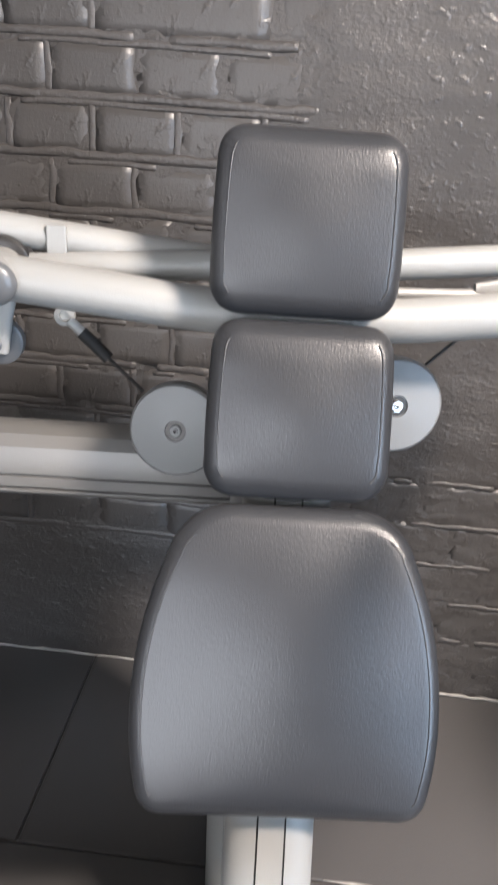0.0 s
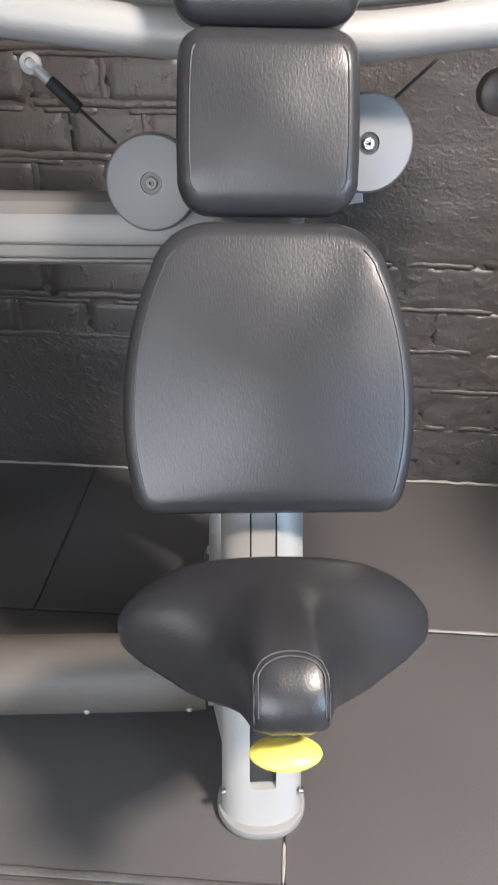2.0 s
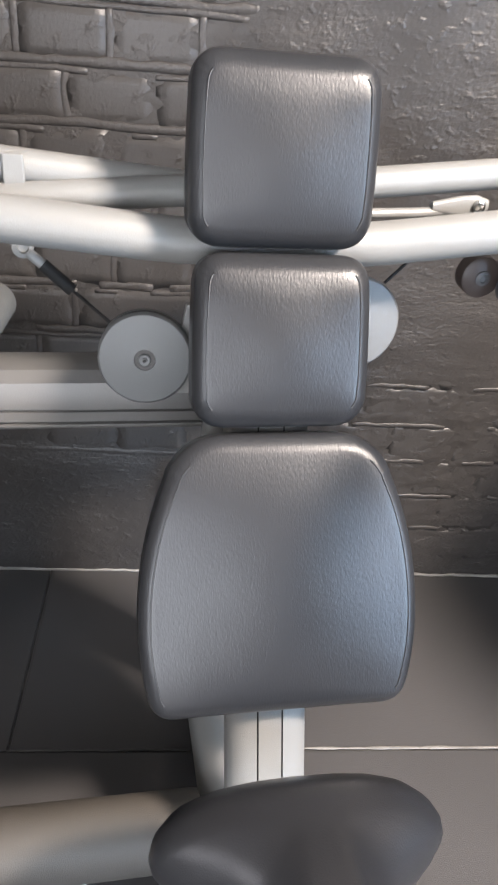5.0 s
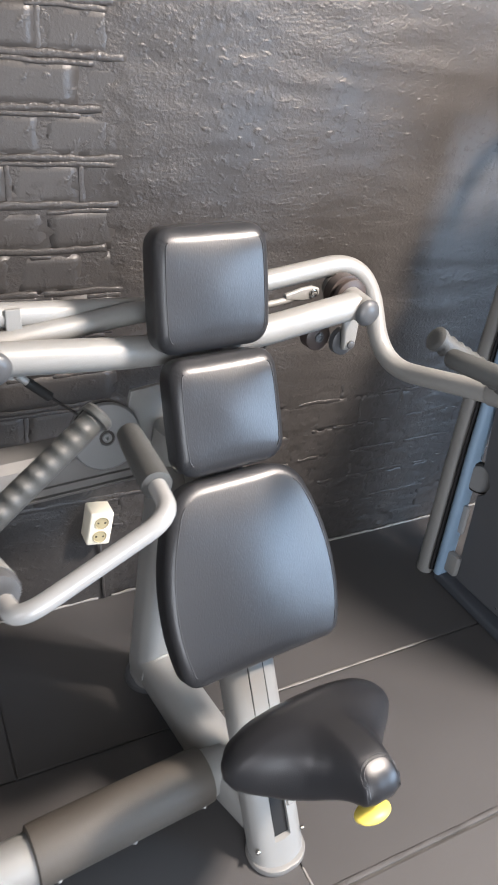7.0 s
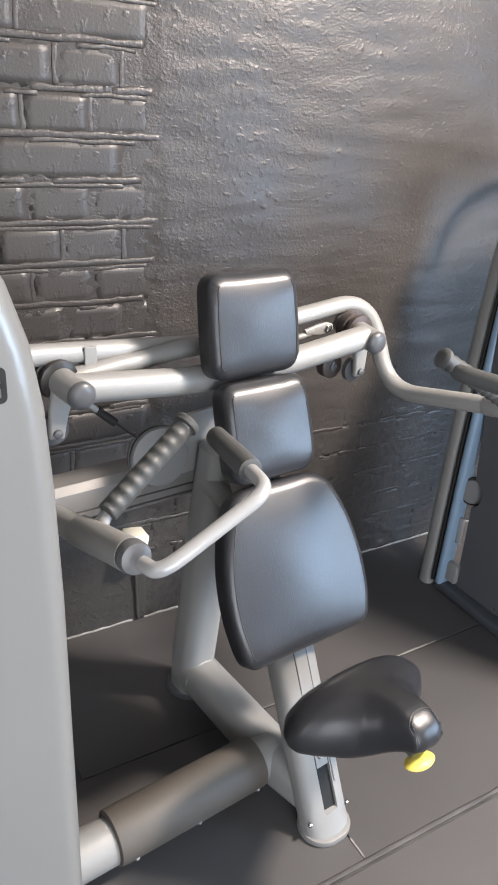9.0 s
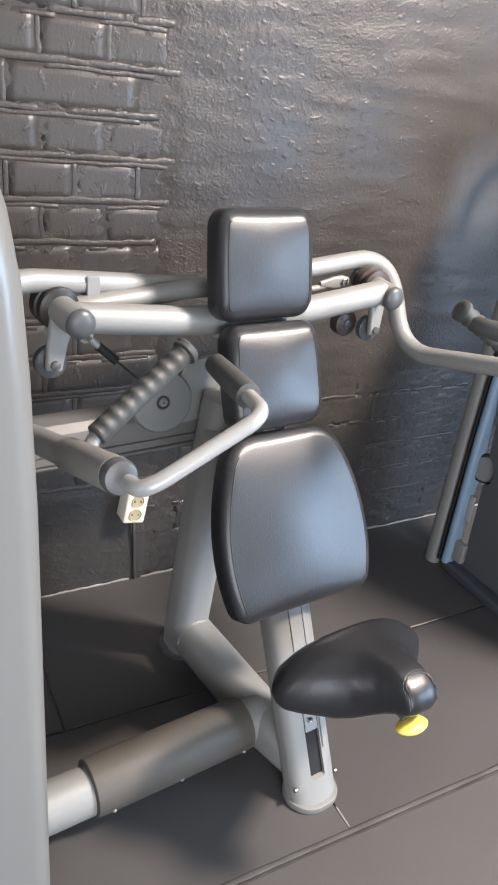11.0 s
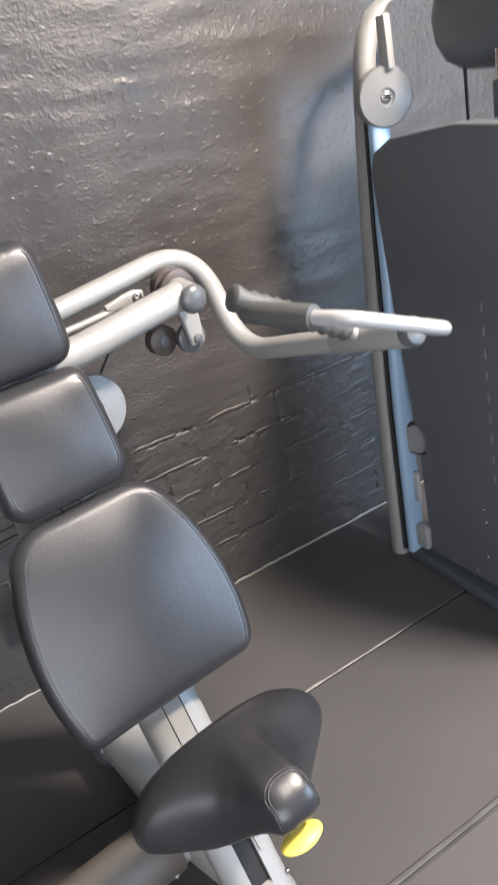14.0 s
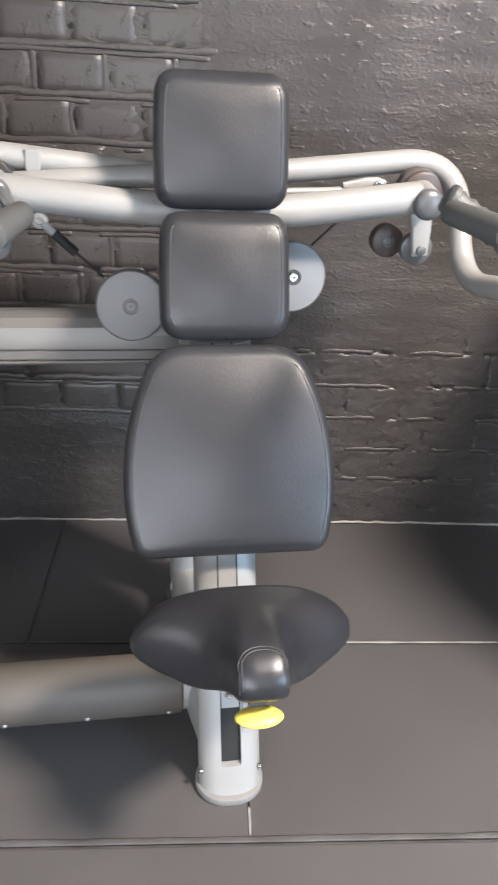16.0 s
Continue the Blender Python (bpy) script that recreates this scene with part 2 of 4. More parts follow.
X_EDGE = -0.115  # where the brickwork ends and the plaster begins
PITCH, JOINT_Z = 0.099, 0.057
HEAD = 0.157
FRONT_Y, LEFT_X, RIGHT_X, CEIL_Z = -3.2, -3.0, 3.6, 3.0

wall_north = structure("wall_north", box(LEFT_X, BACK, -0.02, RIGHT_X, 0.25, CEIL_Z), PAINT, "rough wall painted dark grey, part brick and part plaster", "wall")


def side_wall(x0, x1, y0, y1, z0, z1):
    """An unseen side wall with one opening cut to suit its lamp."""
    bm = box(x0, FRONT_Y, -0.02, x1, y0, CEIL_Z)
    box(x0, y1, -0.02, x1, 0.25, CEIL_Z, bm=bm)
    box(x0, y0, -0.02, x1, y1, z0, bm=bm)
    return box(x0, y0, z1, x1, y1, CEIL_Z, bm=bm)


# These walls and the ceiling lie out of view, added to close the room.
structure("wall_west", side_wall(LEFT_X - 0.2, LEFT_X, -2.8, -1.8, 1.0, 2.2), PALE, "plain grey side wall with an opening cut for its lamp", "wall")
structure("wall_east", side_wall(RIGHT_X, RIGHT_X + 0.2, -2.95, -1.75, 0.8, 2.1), PALE, "plain grey side wall with an opening cut for its lamp", "wall")
structure("ceiling", box(LEFT_X - 0.2, FRONT_Y - 0.2, CEIL_Z, RIGHT_X + 0.2, 0.25, CEIL_Z + 0.1), CEILING_PAINT, "plain grey ceiling", "ceiling")
# the front wall, out of view, with two openings added to suit the lamps
bm = bmesh.new()
OPENINGS = ((-1.6, 0.2, 0.22, 1.68), (1.95, 3.45, 0.3, 2.0))
xs = [LEFT_X, OPENINGS[0][0], OPENINGS[0][1], OPENINGS[1][0], OPENINGS[1][1], RIGHT_X]
for a, b in ((0, 1), (2, 3), (4, 5)):
    box(xs[a], FRONT_Y - 0.2, -0.02, xs[b], FRONT_Y, CEIL_Z, bm=bm)
for x0, x1, z0, z1 in OPENINGS:
    box(x0, FRONT_Y - 0.2, -0.02, x1, FRONT_Y, z0, bm=bm)
    box(x0, FRONT_Y - 0.2, z1, x1, FRONT_Y, CEIL_Z, bm=bm)
structure("wall_south", bm, PALE, "plain grey wall with two openings added for the lamps", "wall")
floor = structure("floor", box(LEFT_X - 0.2, FRONT_Y - 0.2, -0.12, RIGHT_X + 0.2, 0.25, -0.006), GROUT, "floor laid with large black rubber mats", "floor")


def n2(x, z, scale, seed=0.0):
    return noise.noise(Vector((x * scale + seed, 3.7 + seed, z * scale)))


# skin of plaster and old paint: trowelled and uneven on the plain part, lumpy mortar fill among the bricks
def skin_y(x, z):
    edge = (x - X_EDGE + 0.03 * n2(x, z, 9, 5)) / 0.05
    if x < X_EDGE:
        skim = max(0.0, min(1.0, (0.37 + 0.05 * n2(x, z, 3, 31) - z) / 0.06)) * max(0.0, min(1.0, (-0.1 - x) / 0.05))
        return 0.0011 - 0.0011 * n2(x, z * 1.9, 15, 12) - 0.0008 * n2(x, z * 1.3, 48, 17) - skim * (0.006 + 0.002 * n2(x, z * 1.6, 6, 8) + 0.0022 * n2(x, z, 24, 15) * max(0.0, 1 - z / 0.12))
    low = (z - 0.54 + 0.10 * n2(x, z, 2.3, 9) + 0.03 * n2(x, z, 11, 2)) / 0.12
    cover = max(0.0, min(1.0, edge)) * max(0.0, min(1.0, low))
    rough = 1.0 + (0.7 if x > X_EDGE else 0.0)
    fill = 0.0010 - rough * (0.0020 * n2(x, z * 1.9, 15, 12) + 0.0012 * n2(x, z * 1.3, 48, 17))
    patch = max(0.15, n2(x, z * 1.6, 3.1, 21) + 0.45) * 0.8
    flat = -0.0028 - 0.0030 * n2(x, z * 1.5, 3.5, 1) - 0.0026 * n2(x * 0.45, z * 1.9, 13, 4)
    flat -= patch * (0.0008 * n2(x * 0.7, z * 1.4, 40, 7) + 0.0008 * n2(x, z, 85, 3))
    return fill + (flat - fill) * cover


NX, NZ = 720, 412
px = np.linspace(-1.4, 2.2, NX)
pz = np.linspace(-0.01, 2.05, NZ)
verts = [(float(x), skin_y(float(x), float(z)), float(z)) for z in pz for x in px]
faces = [(r * NX + c, r * NX + c + 1, (r + 1) * NX + c + 1, (r + 1) * NX + c) for r in range(NZ - 1) for c in range(NX - 1)]
me = bpy.data.meshes.new("plaster_coat")
me.from_pydata(verts, [], faces)
me.polygons.foreach_set("use_smooth", [True] * len(faces))
me.materials.append(PAINT)
plaster = new("plaster_coat", me)
plaster.parent = wall_north

MACHINE = pose(-0.033, -0.9, 0, 0, 0, 5.8)


def pad_outline(half_bottom, half_max, half_top, height, corner, n=14, at=0.3, top_corner=None, bow=2):
    """Outline of a cushion, from its lower left corner round; the sides bow out."""
    def half(t):
        if t < at:
            k = t / at
            return half_bottom + (half_max - half_bottom) * (1 - (1 - k) ** 2)
        k = (t - at) / (1 - at)
        return half_max + (half_top - half_max) * k ** bow
    pts = []
    for i in range(n + 1):
        t = i / n
        pts.append((half(t), (t - 0.5) * height))
    right = pts
    raw = right + [(-x, y) for x, y in right[::-1]]
    loop = [Vector((x, y, 0)) for x, y in raw]
    out = []
    m = len(loop)
    cor = {0, n, n + 1, 2 * n + 1}
    for k in range(m):
        if k in cor:
            p, a, b = loop[k], loop[k - 1], loop[(k + 1) % m]
            r = top_corner if top_corner and p.y > 0 else corner
            pa, pb = p + (a - p).normalized() * r, p + (b - p).normalized() * r
            for i in range(9):
                t = i / 8
                out.append(pa * (1 - t) ** 2 + p * 2 * t * (1 - t) + pb * t * t)
        else:
            p = loop[k]
            if all((p - loop[c]).length > (top_corner if top_corner and loop[c].y > 0 else corner) * 1.02 for c in cor):
                out.append(p)
    return [(v.x, v.y) for v in out]


def resample(outline, n):
    pts = [Vector((x, y, 0)) for x, y in outline]
    pts.append(pts[0])
    length = [0]
    for a, b in zip(pts, pts[1:]):
        length.append(length[-1] + (b - a).length)
    out, j = [], 0
    for k in range(n):
        d = length[-1] * k / n
        while length[j + 1] < d:
            j += 1
        t = (d - length[j]) / max(length[j + 1] - length[j], 1e-9)
        p = pts[j].lerp(pts[j + 1], t)
        out.append((p.x, p.y))
    return out


def cushion(m, outline, thick, edge, dome, n=240):
    """A padded cushion: flat back, upright sides, soft front edge and domed front. Returns its bmesh and its front edge ring."""
    bm = bmesh.new()
    o = resample(outline, n)
    norm = []
    for k in range(n):
        (ax, ay), (bx, by) = o[k - 1], o[(k + 1) % n]
        d = Vector((bx - ax, by - ay)).normalized()
        norm.append((-d.y, d.x))
    norm = [Vector((sum(norm[(k + j) % n][0] for j in range(-8, 9)), sum(norm[(k + j) % n][1] for j in range(-8, 9)))).normalized() for k in range(n)]
    area = sum(o[k - 1][0] * o[k][1] - o[k][0] * o[k - 1][1] for k in range(n))
    s = 1 if area > 0 else -1
    cx, cy = sum(p[0] for p in o) / n, sum(p[1] for p in o) / n
    # the roll of the edge: tight along the stitched sides, soft along top and bottom
    roll = [edge * (0.98 + 0.34 * ny * ny) for nx, ny in norm]
    roll = [sum(roll[(k + j) % n] for j in range(-12, 13)) / 25 for k in range(n)]
    # the cover gathers in small puckers where the side seams run into the corners
    pucker = [max(0.0, 1 - abs(abs(nx) - 0.85) / 0.16) * (0.5 + 0.5 * math.cos(k * math.pi * 2 / 3.0)) * (0.4 + 0.6 * abs(noise.noise(Vector((k * 0.37, thick, 0.0))))) for k, (nx, ny) in enumerate(norm)]
    rings, coords = [], []
    for inset, z in ((0.008, 0.0), (0.002, 0.003), (0.0, 0.008)):
        coords.append([(x + nx * s * inset, y + ny * s * inset, z) for (x, y), (nx, ny) in zip(o, norm)])
    half_w, half_h = max(abs(p[0] - cx) for p in o), max(abs(p[1] - cy) for p in o)

    def sag(x, y):
        return 0.012 * max(0.0, (abs(y - cy) / half_h - 0.45) / 0.55) ** 2.2 + 0.003 * max(0.0, (abs(x - cx) / half_w - 0.6) / 0.4) ** 2

    for i in range(11):
        a = radians(90 * i / 10)
        ring = []
        for (x, y), (nx, ny), e, q in zip(o, norm, roll, pucker):
            px, py = x + nx * s * e * (1 - math.cos(a)), y + ny * s * e * (1 - math.cos(a))
            ring.append((px, py, thick - e + e * math.sin(a) - sag(px, py) * math.sin(a) - 0.0026 * q * math.sin(2 * a) ** 2))
        coords.append(ring)
    last = coords[-1]
    hw, hh = max(abs(p[0] - cx) for p in last), max(abs(p[1] - cy) for p in last)

    def lifted(x, y, z):
        a, b = max(0.0, 1 - ((x - cx) / hw) ** 2), max(0.0, 1 - ((y - cy) / hh) ** 2)
        return (x, y, thick - sag(x, y) + dome * a * a * b * b)

    for f in (0.97, 0.93, 0.89, 0.84, 0.79, 0.73, 0.66, 0.59, 0.50, 0.38, 0.25, 0.12):
        coords.append([lifted(cx + (x - cx) * f, cy + (y - cy) * f, z) for x, y, z in last])
    for c in coords:
        rings.append([bm.verts.new(m @ Vector(p)) for p in c])
    for r0, r1 in zip(rings, rings[1:]):
        for j in range(n):
            bm.faces.new((r0[j], r0[(j + 1) % n], r1[(j + 1) % n], r1[j]))
    top = bm.verts.new(m @ Vector((cx, cy, thick + dome)))
    for j in range(n):
        bm.faces.new((rings[-1][j], rings[-1][(j + 1) % n], top))
    bm.faces.new(rings[0][::-1])
    return bm, coords


def lean(x, y, z, degrees):
    """A frame at a place whose z looks out to the front and whose y runs up a surface that leans back by that angle."""
    return pose(x, y, z, 90 - degrees, 0, 0)


def padded(name, m, outline, thick, edge, dome, parent, label):
    bm, coords = cushion(m, outline, thick, edge, dome)
    body = part(name, bm, LEATHER, parent, label, sharp=0)
    ring = coords[3 + 9]
    n = len(ring)
    for side in (-1, 1):
        some = []
        for k in range(n):
            (ax, ay, _), (bx, by, _) = ring[k - 5], ring[(k + 5) % n]
            if ring[k][0] * side > 0 and abs(by - ay) > 0.9 * abs(bx - ax):
                some.append(ring[k])
        some.sort(key=lambda p: p[1])
        path, secs = [], []
        for k, p in enumerate(some):
            ends = max(0.0, 1 - min(k, len(some) - 1 - k) / 16)
            path.append(m @ Vector((p[0], p[1], p[2] + 0.0004)))
            secs.append(circle(0.0010 + 0.0008 * ends * (k % 3 == 0), 6))
        part("seam", sweep(path, secs), THREAD, body)
    return body


press = thing("shoulder_press_machine", MACHINE, "silver-grey shoulder press machine with black leatherette seat and back pads", "gym machine")


def loft(rings, bm=None, caps=True):
    bm = bm or bmesh.new()
    made = [[bm.verts.new(p) for p in ring] for ring in rings]
    m = len(made[0])
    for r0, r1 in zip(made, made[1:]):
        for j in range(m):
            bm.faces.new((r0[j], r0[(j + 1) % m], r1[(j + 1) % m], r1[j]))
    if caps:
        bm.faces.new(made[0][::-1])
        bm.faces.new(made[-1])
    return bm


# cushions
padded("backrest_pad", lean(0.003, 0.239, 0.604, 27), pad_outline(0.171, 0.190, 0.125, 0.378, 0.030, at=0.34, top_corner=0.054, bow=2.1), 0.060, 0.019, 0.008, press, "large black leatherette back pad with stitched sides")
padded("shoulder_pad", lean(0.0, 0.366, 0.889, 19.3), pad_outline(0.108, 0.115, 0.110, 0.220, 0.038), 0.063, 0.020, 0.005, press, "square black leatherette middle pad")
padded("head_pad", lean(-0.003, 0.443, 1.108, 11), pad_outline(0.112, 0.117, 0.112, 0.222, 0.038), 0.063, 0.020, 0.005, press, "square black leatherette head pad")

# seat: a drooping saddle with a stitched nose
SEAT_MID = -0.06


def smooth_step(k):
    k = max(0.0, min(1.0, k))
    return k * k * (3 - 2 * k)


def seat_base(x, y):
    crown = 0.497 + 0.026 * smooth_step((-0.02 - y) / 0.16)
    return crown - 0.022 * (abs(x) / 0.18) ** 2.2 - 0.022 * smooth_step((y + 0.03) / 0.066)


def seat_point(px, py, f):
    """A point of the seat's top: f runs from the middle (0) to the rim (1)."""
    x, y = px * f, SEAT_MID + (py - SEAT_MID) * f
    nose = smooth_step((-0.112 - py) / 0.118)
    rim = 0.408 + 0.068 * nose
    start = 0.22 + 0.34 * nose
    k = max(0.0, (f - start) / (1 - start))
    return Vector((x, y, seat_base(x, y) - (seat_base(px, py) - rim) * (1 - math.sqrt(max(0.0, 1 - k ** 2.1)))))


half_seat = [(0.0, 0.036), (0.06, 0.034), (0.11, 0.028), (0.152, 0.013), (0.177, -0.014), (0.183, -0.036), (0.178, -0.056), (0.156, -0.078), (0.120, -0.106), (0.086, -0.136), (0.060, -0.168), (0.047, -0.194), (0.041, -0.212), (0.036, -0.227), (0.018, -0.233)]
seat_outline = resample(half_seat + [(-x, y) for x, y in half_seat[::-1] if x], 112)
rings = [[seat_point(x, y, f) for x, y in seat_outline] for f in (0.08, 0.2, 0.35, 0.5, 0.62, 0.72, 0.8, 0.86, 0.91, 0.95, 0.98, 0.995, 1.0)]
for f, dz in ((0.995, -0.010), (0.97, -0.018), (0.80, -0.020)):
    rings.append([Vector((x * f, SEAT_MID + (y - SEAT_MID) * f, seat_point(x, y, 1).z + dz)) for x, y in seat_outline])
seat = part("seat", loft(rings), SEAT_LEATHER, press, "black saddle-shaped leatherette seat with a stitched nose", sharp=0)


def on_seat(x, y):
    """The seat's top above a place."""
    d = Vector((x, y - SEAT_MID))
    best = min(seat_outline, key=lambda p: abs(math.atan2(p[0], p[1] - SEAT_MID) - math.atan2(d.x, d.y)))
    rim = Vector((best[0], best[1] - SEAT_MID))
    return seat_point(best[0], best[1], min(1.0, d.length / rim.length))


for width, inset in ((0.0345, 0.0), (0.0305, 0.005)):
    arc = []
    for k in range(31):
        a = math.pi * k / 30
        x = width * max(-1, min(1, 1.12 * math.cos(a)))
        y = -0.229 + (0.044 - inset) * math.sin(a) ** 0.6
        p = on_seat(x, y)
        arc.append((x, y, p.z + 0.001))
    part("nose_seam", sweep(arc, circle(0.0009, 6)), THREAD, seat)

# seat carriage and knob
part("seat_bracket", box(-0.030, -0.09, 0.392, 0.030, 0.045, 0.412, 0.006), PLASTIC, press)
knob = part("adjusting_knob", lathe((-0.004, -0.15, 0.434), (-0.004, -0.235, 0.423), [(0, 0.012), (0.055, 0.013)]), PLASTIC, press)
bm = bmesh.new()
bmesh.ops.create_uvsphere(bm, u_segments=32, v_segments=16, radius=1)
for v in bm.verts:
    v.co.z *= 1 - 0.25 * v.co.x ** 2
bmesh.ops.scale(bm, vec=(0.0355, 0.023, 0.0115), verts=bm.verts)
bmesh.ops.rotate(bm, cent=(0, 0, 0), matrix=Matrix.Rotation(radians(-12), 3, "X"), verts=bm.verts)
bmesh.ops.translate(bm, vec=(-0.002, -0.216, 0.417), verts=bm.verts)
part("knob_cap", bm, YELLOW, knob, "flattened yellow plastic knob")

# front post: leans back, with two grooves and a slot through its face
POST_SLOPE = 0.476


def post_at(z):
    return -0.004 + POST_SLOPE * z


def post_section(grooved, slotted, scale=1.0):
    """Half-width .057, flat front with two grooves; the slot is a deep one between them."""
    deep = 0.030 if slotted else (0.006 if grooved else 0.0)
    out = []
    for a in range(0, 181, 15):
        r = radians(a)
        out.append((0.0585 * math.cos(r), 0.012 + 0.036 * math.sin(r)))
    side = [(0.0585 * math.cos(radians(a)), -0.010 - 0.037 * math.sin(radians(a))) for a in range(0, 68, 9)]
    out += [(-x, y) for x, y in side]
    if not slotted and not grooved:
        xs = [(x, 0) for x in (-0.019, -0.014, -0.009, -0.003, 0.003, 0.009, 0.014, 0.019)]
    elif slotted:
        xs = [(-0.019, 0), (-0.019, deep), (0.0, deep), (0.0, deep), (0.0, deep), (0.0, deep), (0.019, deep), (0.019, 0)]
    else:
        xs = [(-0.019, 0), (-0.019, deep), (-0.0165, deep), (-0.0165, 0), (0.0165, 0), (0.0165, deep), (0.019, deep), (0.019, 0)]
    out += [(x, -0.010 - 0.037 * math.sqrt(1 - (x / 0.0585) ** 2) + d) for x, d in xs]
    out += side[::-1]
    return [(x * scale, y * scale) for x, y in out]


rings = []
for z, kind in ((0.012, 0), (0.066, 0), (0.068, 1), (0.165, 1), (0.167, 2), (0.45, 2), (0.78, 2)):
    rings.append([(-0.002 + x, post_at(z) + y, z) for x, y in post_section(kind == 2, kind == 1)])
post = part("front_post", loft(rings), SILVER, press, "leaning silver post with two grooves and a slot", sharp=30)
# Black plate and strips put the shade of slot and grooves into colour.
part("slot_dark_plate", loft([[(x, post_at(z) - 0.046 + d, z) for x, d in ((-0.0206, 0.009), (0.0166, 0.009), (0.0166, 0.034), (-0.0206, 0.034))] for z in (0.069, 0.164)]), BLACK, post, smooth=False)
for x in (-0.0197, 0.0158):
    part("groove_dark_strip", loft([[(x + dx, post_at(z) - 0.046 + d, z) for dx, d in ((-0.0012, 0.0025), (0.0012, 0.0025), (0.0012, 0.01), (-0.0012, 0.01))] for z in (0.168, 0.78)]), BLACK, post, smooth=False)
part("carriage_bolt", lathe((-0.004, post_at(0.19) - 0.044, 0.19), (-0.004, post_at(0.19) - 0.10, 0.17), [(0, 0.008), (0.005, 0.008), (0.007, 0.005), (0.003, 0.004)], 12), STEEL, post)
part("height_plate", loft([[(x, post_at(z) - 0.0462 + d, z) for x, d in ((0.022, -0.0015), (0.034, -0.0015), (0.034, 0.004), (0.022, 0.004))] for z in (0.125, 0.195)]), SILVER, post, "narrow height scale plate", smooth=False)
for x in (-0.055, 0.051):
    part("screw", lathe((x, -0.01, 0.05), (x + (0.02 if x > 0 else -0.02), -0.012, 0.05), [(0, 0.005), (0.006, 0.005), (0.008, 0.003)], 10), STEEL, post)
part("upper_spine", sweep([(-0.002, post_at(0.76) + 0.02, 0.76), (-0.002, 0.47, 0.98), (-0.002, 0.51, 1.16)], rounded_rect(0.09, 0.05, 0.02, 5), up=(0, 1, 0)), SILVER, press)
foot_ring = [(x, y) for x, y in rounded_rect(0.136, 0.118, 0.058, 8)]
part("post_foot", loft([[(-0.002 + x * k, 0.002 + y * k, z) for x, y in foot_ring] for k, z in ((0.94, 0.0), (0.96, 0.003), (0.96, 0.011), (0.94, 0.015), (0.88, 0.016))]), BEAM_PAINT, press, "grey rubber foot ring")

# base beam, rear column
part("base_beam", loft([[(c + x * k, v, 0.075 + z) for x, z in rounded_rect(0.108, 0.112, 0.042, 8)] for c, v, k in ((-0.010, 0.052, 0.86), (-0.012, 0.07, 0.9), (-0.022, 0.15, 1.0), (-0.028, 0.50, 1.0), (-0.028, 0.58, 1.0))]), SILVER, press)
part("rear_column", loft([[(-0.028 + k + x, y + v, z) for x, y in rounded_rect(0.106, 0.106, 0.038, 8)] for k, v, z in ((0, 0.556, 0.02), (0, 0.55, 0.12), (0.006, 0.505, 0.55), (0.012, 0.485, 0.72), (0.016, 0.475, 0.80))]), SILVER, press)
part("weld_seam", sweep([(-0.028 + 0.056 * math.cos(a), 0.498 - 0.004 * math.sin(a), 0.075 + 0.058 * math.sin(a)) for a in np.linspace(0.0, math.pi, 20)], circle(0.003, 6)), SILVER, press)
part("column_foot", lathe((-0.028, 0.565, 0), (-0.028, 0.565, 0.03), [(0, 0.066), (0.014, 0.066), (0.020, 0.060), (0.022, 0.05)]), PLASTIC, press)

# foot tube with its sleeve
part("foot_tube", tube([(-0.03, 0.18, 0.086), (-0.78, 0.18, 0.086)], 0.052), SILVER, press)
sleeve = part("foot_sleeve", lathe((-0.082, 0.18, 0.090), (-0.468, 0.18, 0.090), [(0, 0.053), (0.003, 0.0605), (0.02, 0.062), (0.366, 0.062), (0.383, 0.0605), (0.386, 0.053)], 40), SLEEVE, press, "dark grey rubber foot-rest sleeve")
for u in (-0.111, -0.273, -0.431):
    part("rivet", lathe((u, 0.1265, 0.067), (u, 0.070, 0.044), [(0, 0.0058), (0.004, 0.0055), (0.007, 0.003), (0.0075, 0.0)], 12), SILVER, sleeve)

# side beam that carries the cables over to the weight tower
beam_sec = [(0.040, -0.036), (0.045, -0.030), (0.045, -0.026), (0.038, -0.025), (0.038, -0.021), (0.045, -0.020), (0.045, -0.004), (0.039, -0.003), (0.039, 0.001), (0.045, 0.002), (0.044, 0.022), (0.037, 0.044), (0.022, 0.060), (0.002, 0.066), (-0.03, 0.066), (-0.045, 0.05), (-0.045, -0.036)]
part("side_beam", sweep([(-0.05, 0.575, 0.692), (-0.80, 0.575, 0.692)], beam_sec, up=(0, 0, 1)), SHADED_SILVER, press, "silver extruded beam with two grooves, toned down as shaded", sharp=22)

# yoke, brace and arms
part("yoke_tube", tube([(-0.395, 0.45, 1.02), (-0.12, 0.45, 0.992), (0.12, 0.45, 0.992), (0.385, 0.45, 1.025)], 0.030, 0.06), SILVER, press)
part("brace_tube", tube([(-0.40, 0.50, 1.02), (-0.1, 0.52, 1.042), (0.04, 0.53, 1.04)], 0.021, 0.05), SILVER, press)


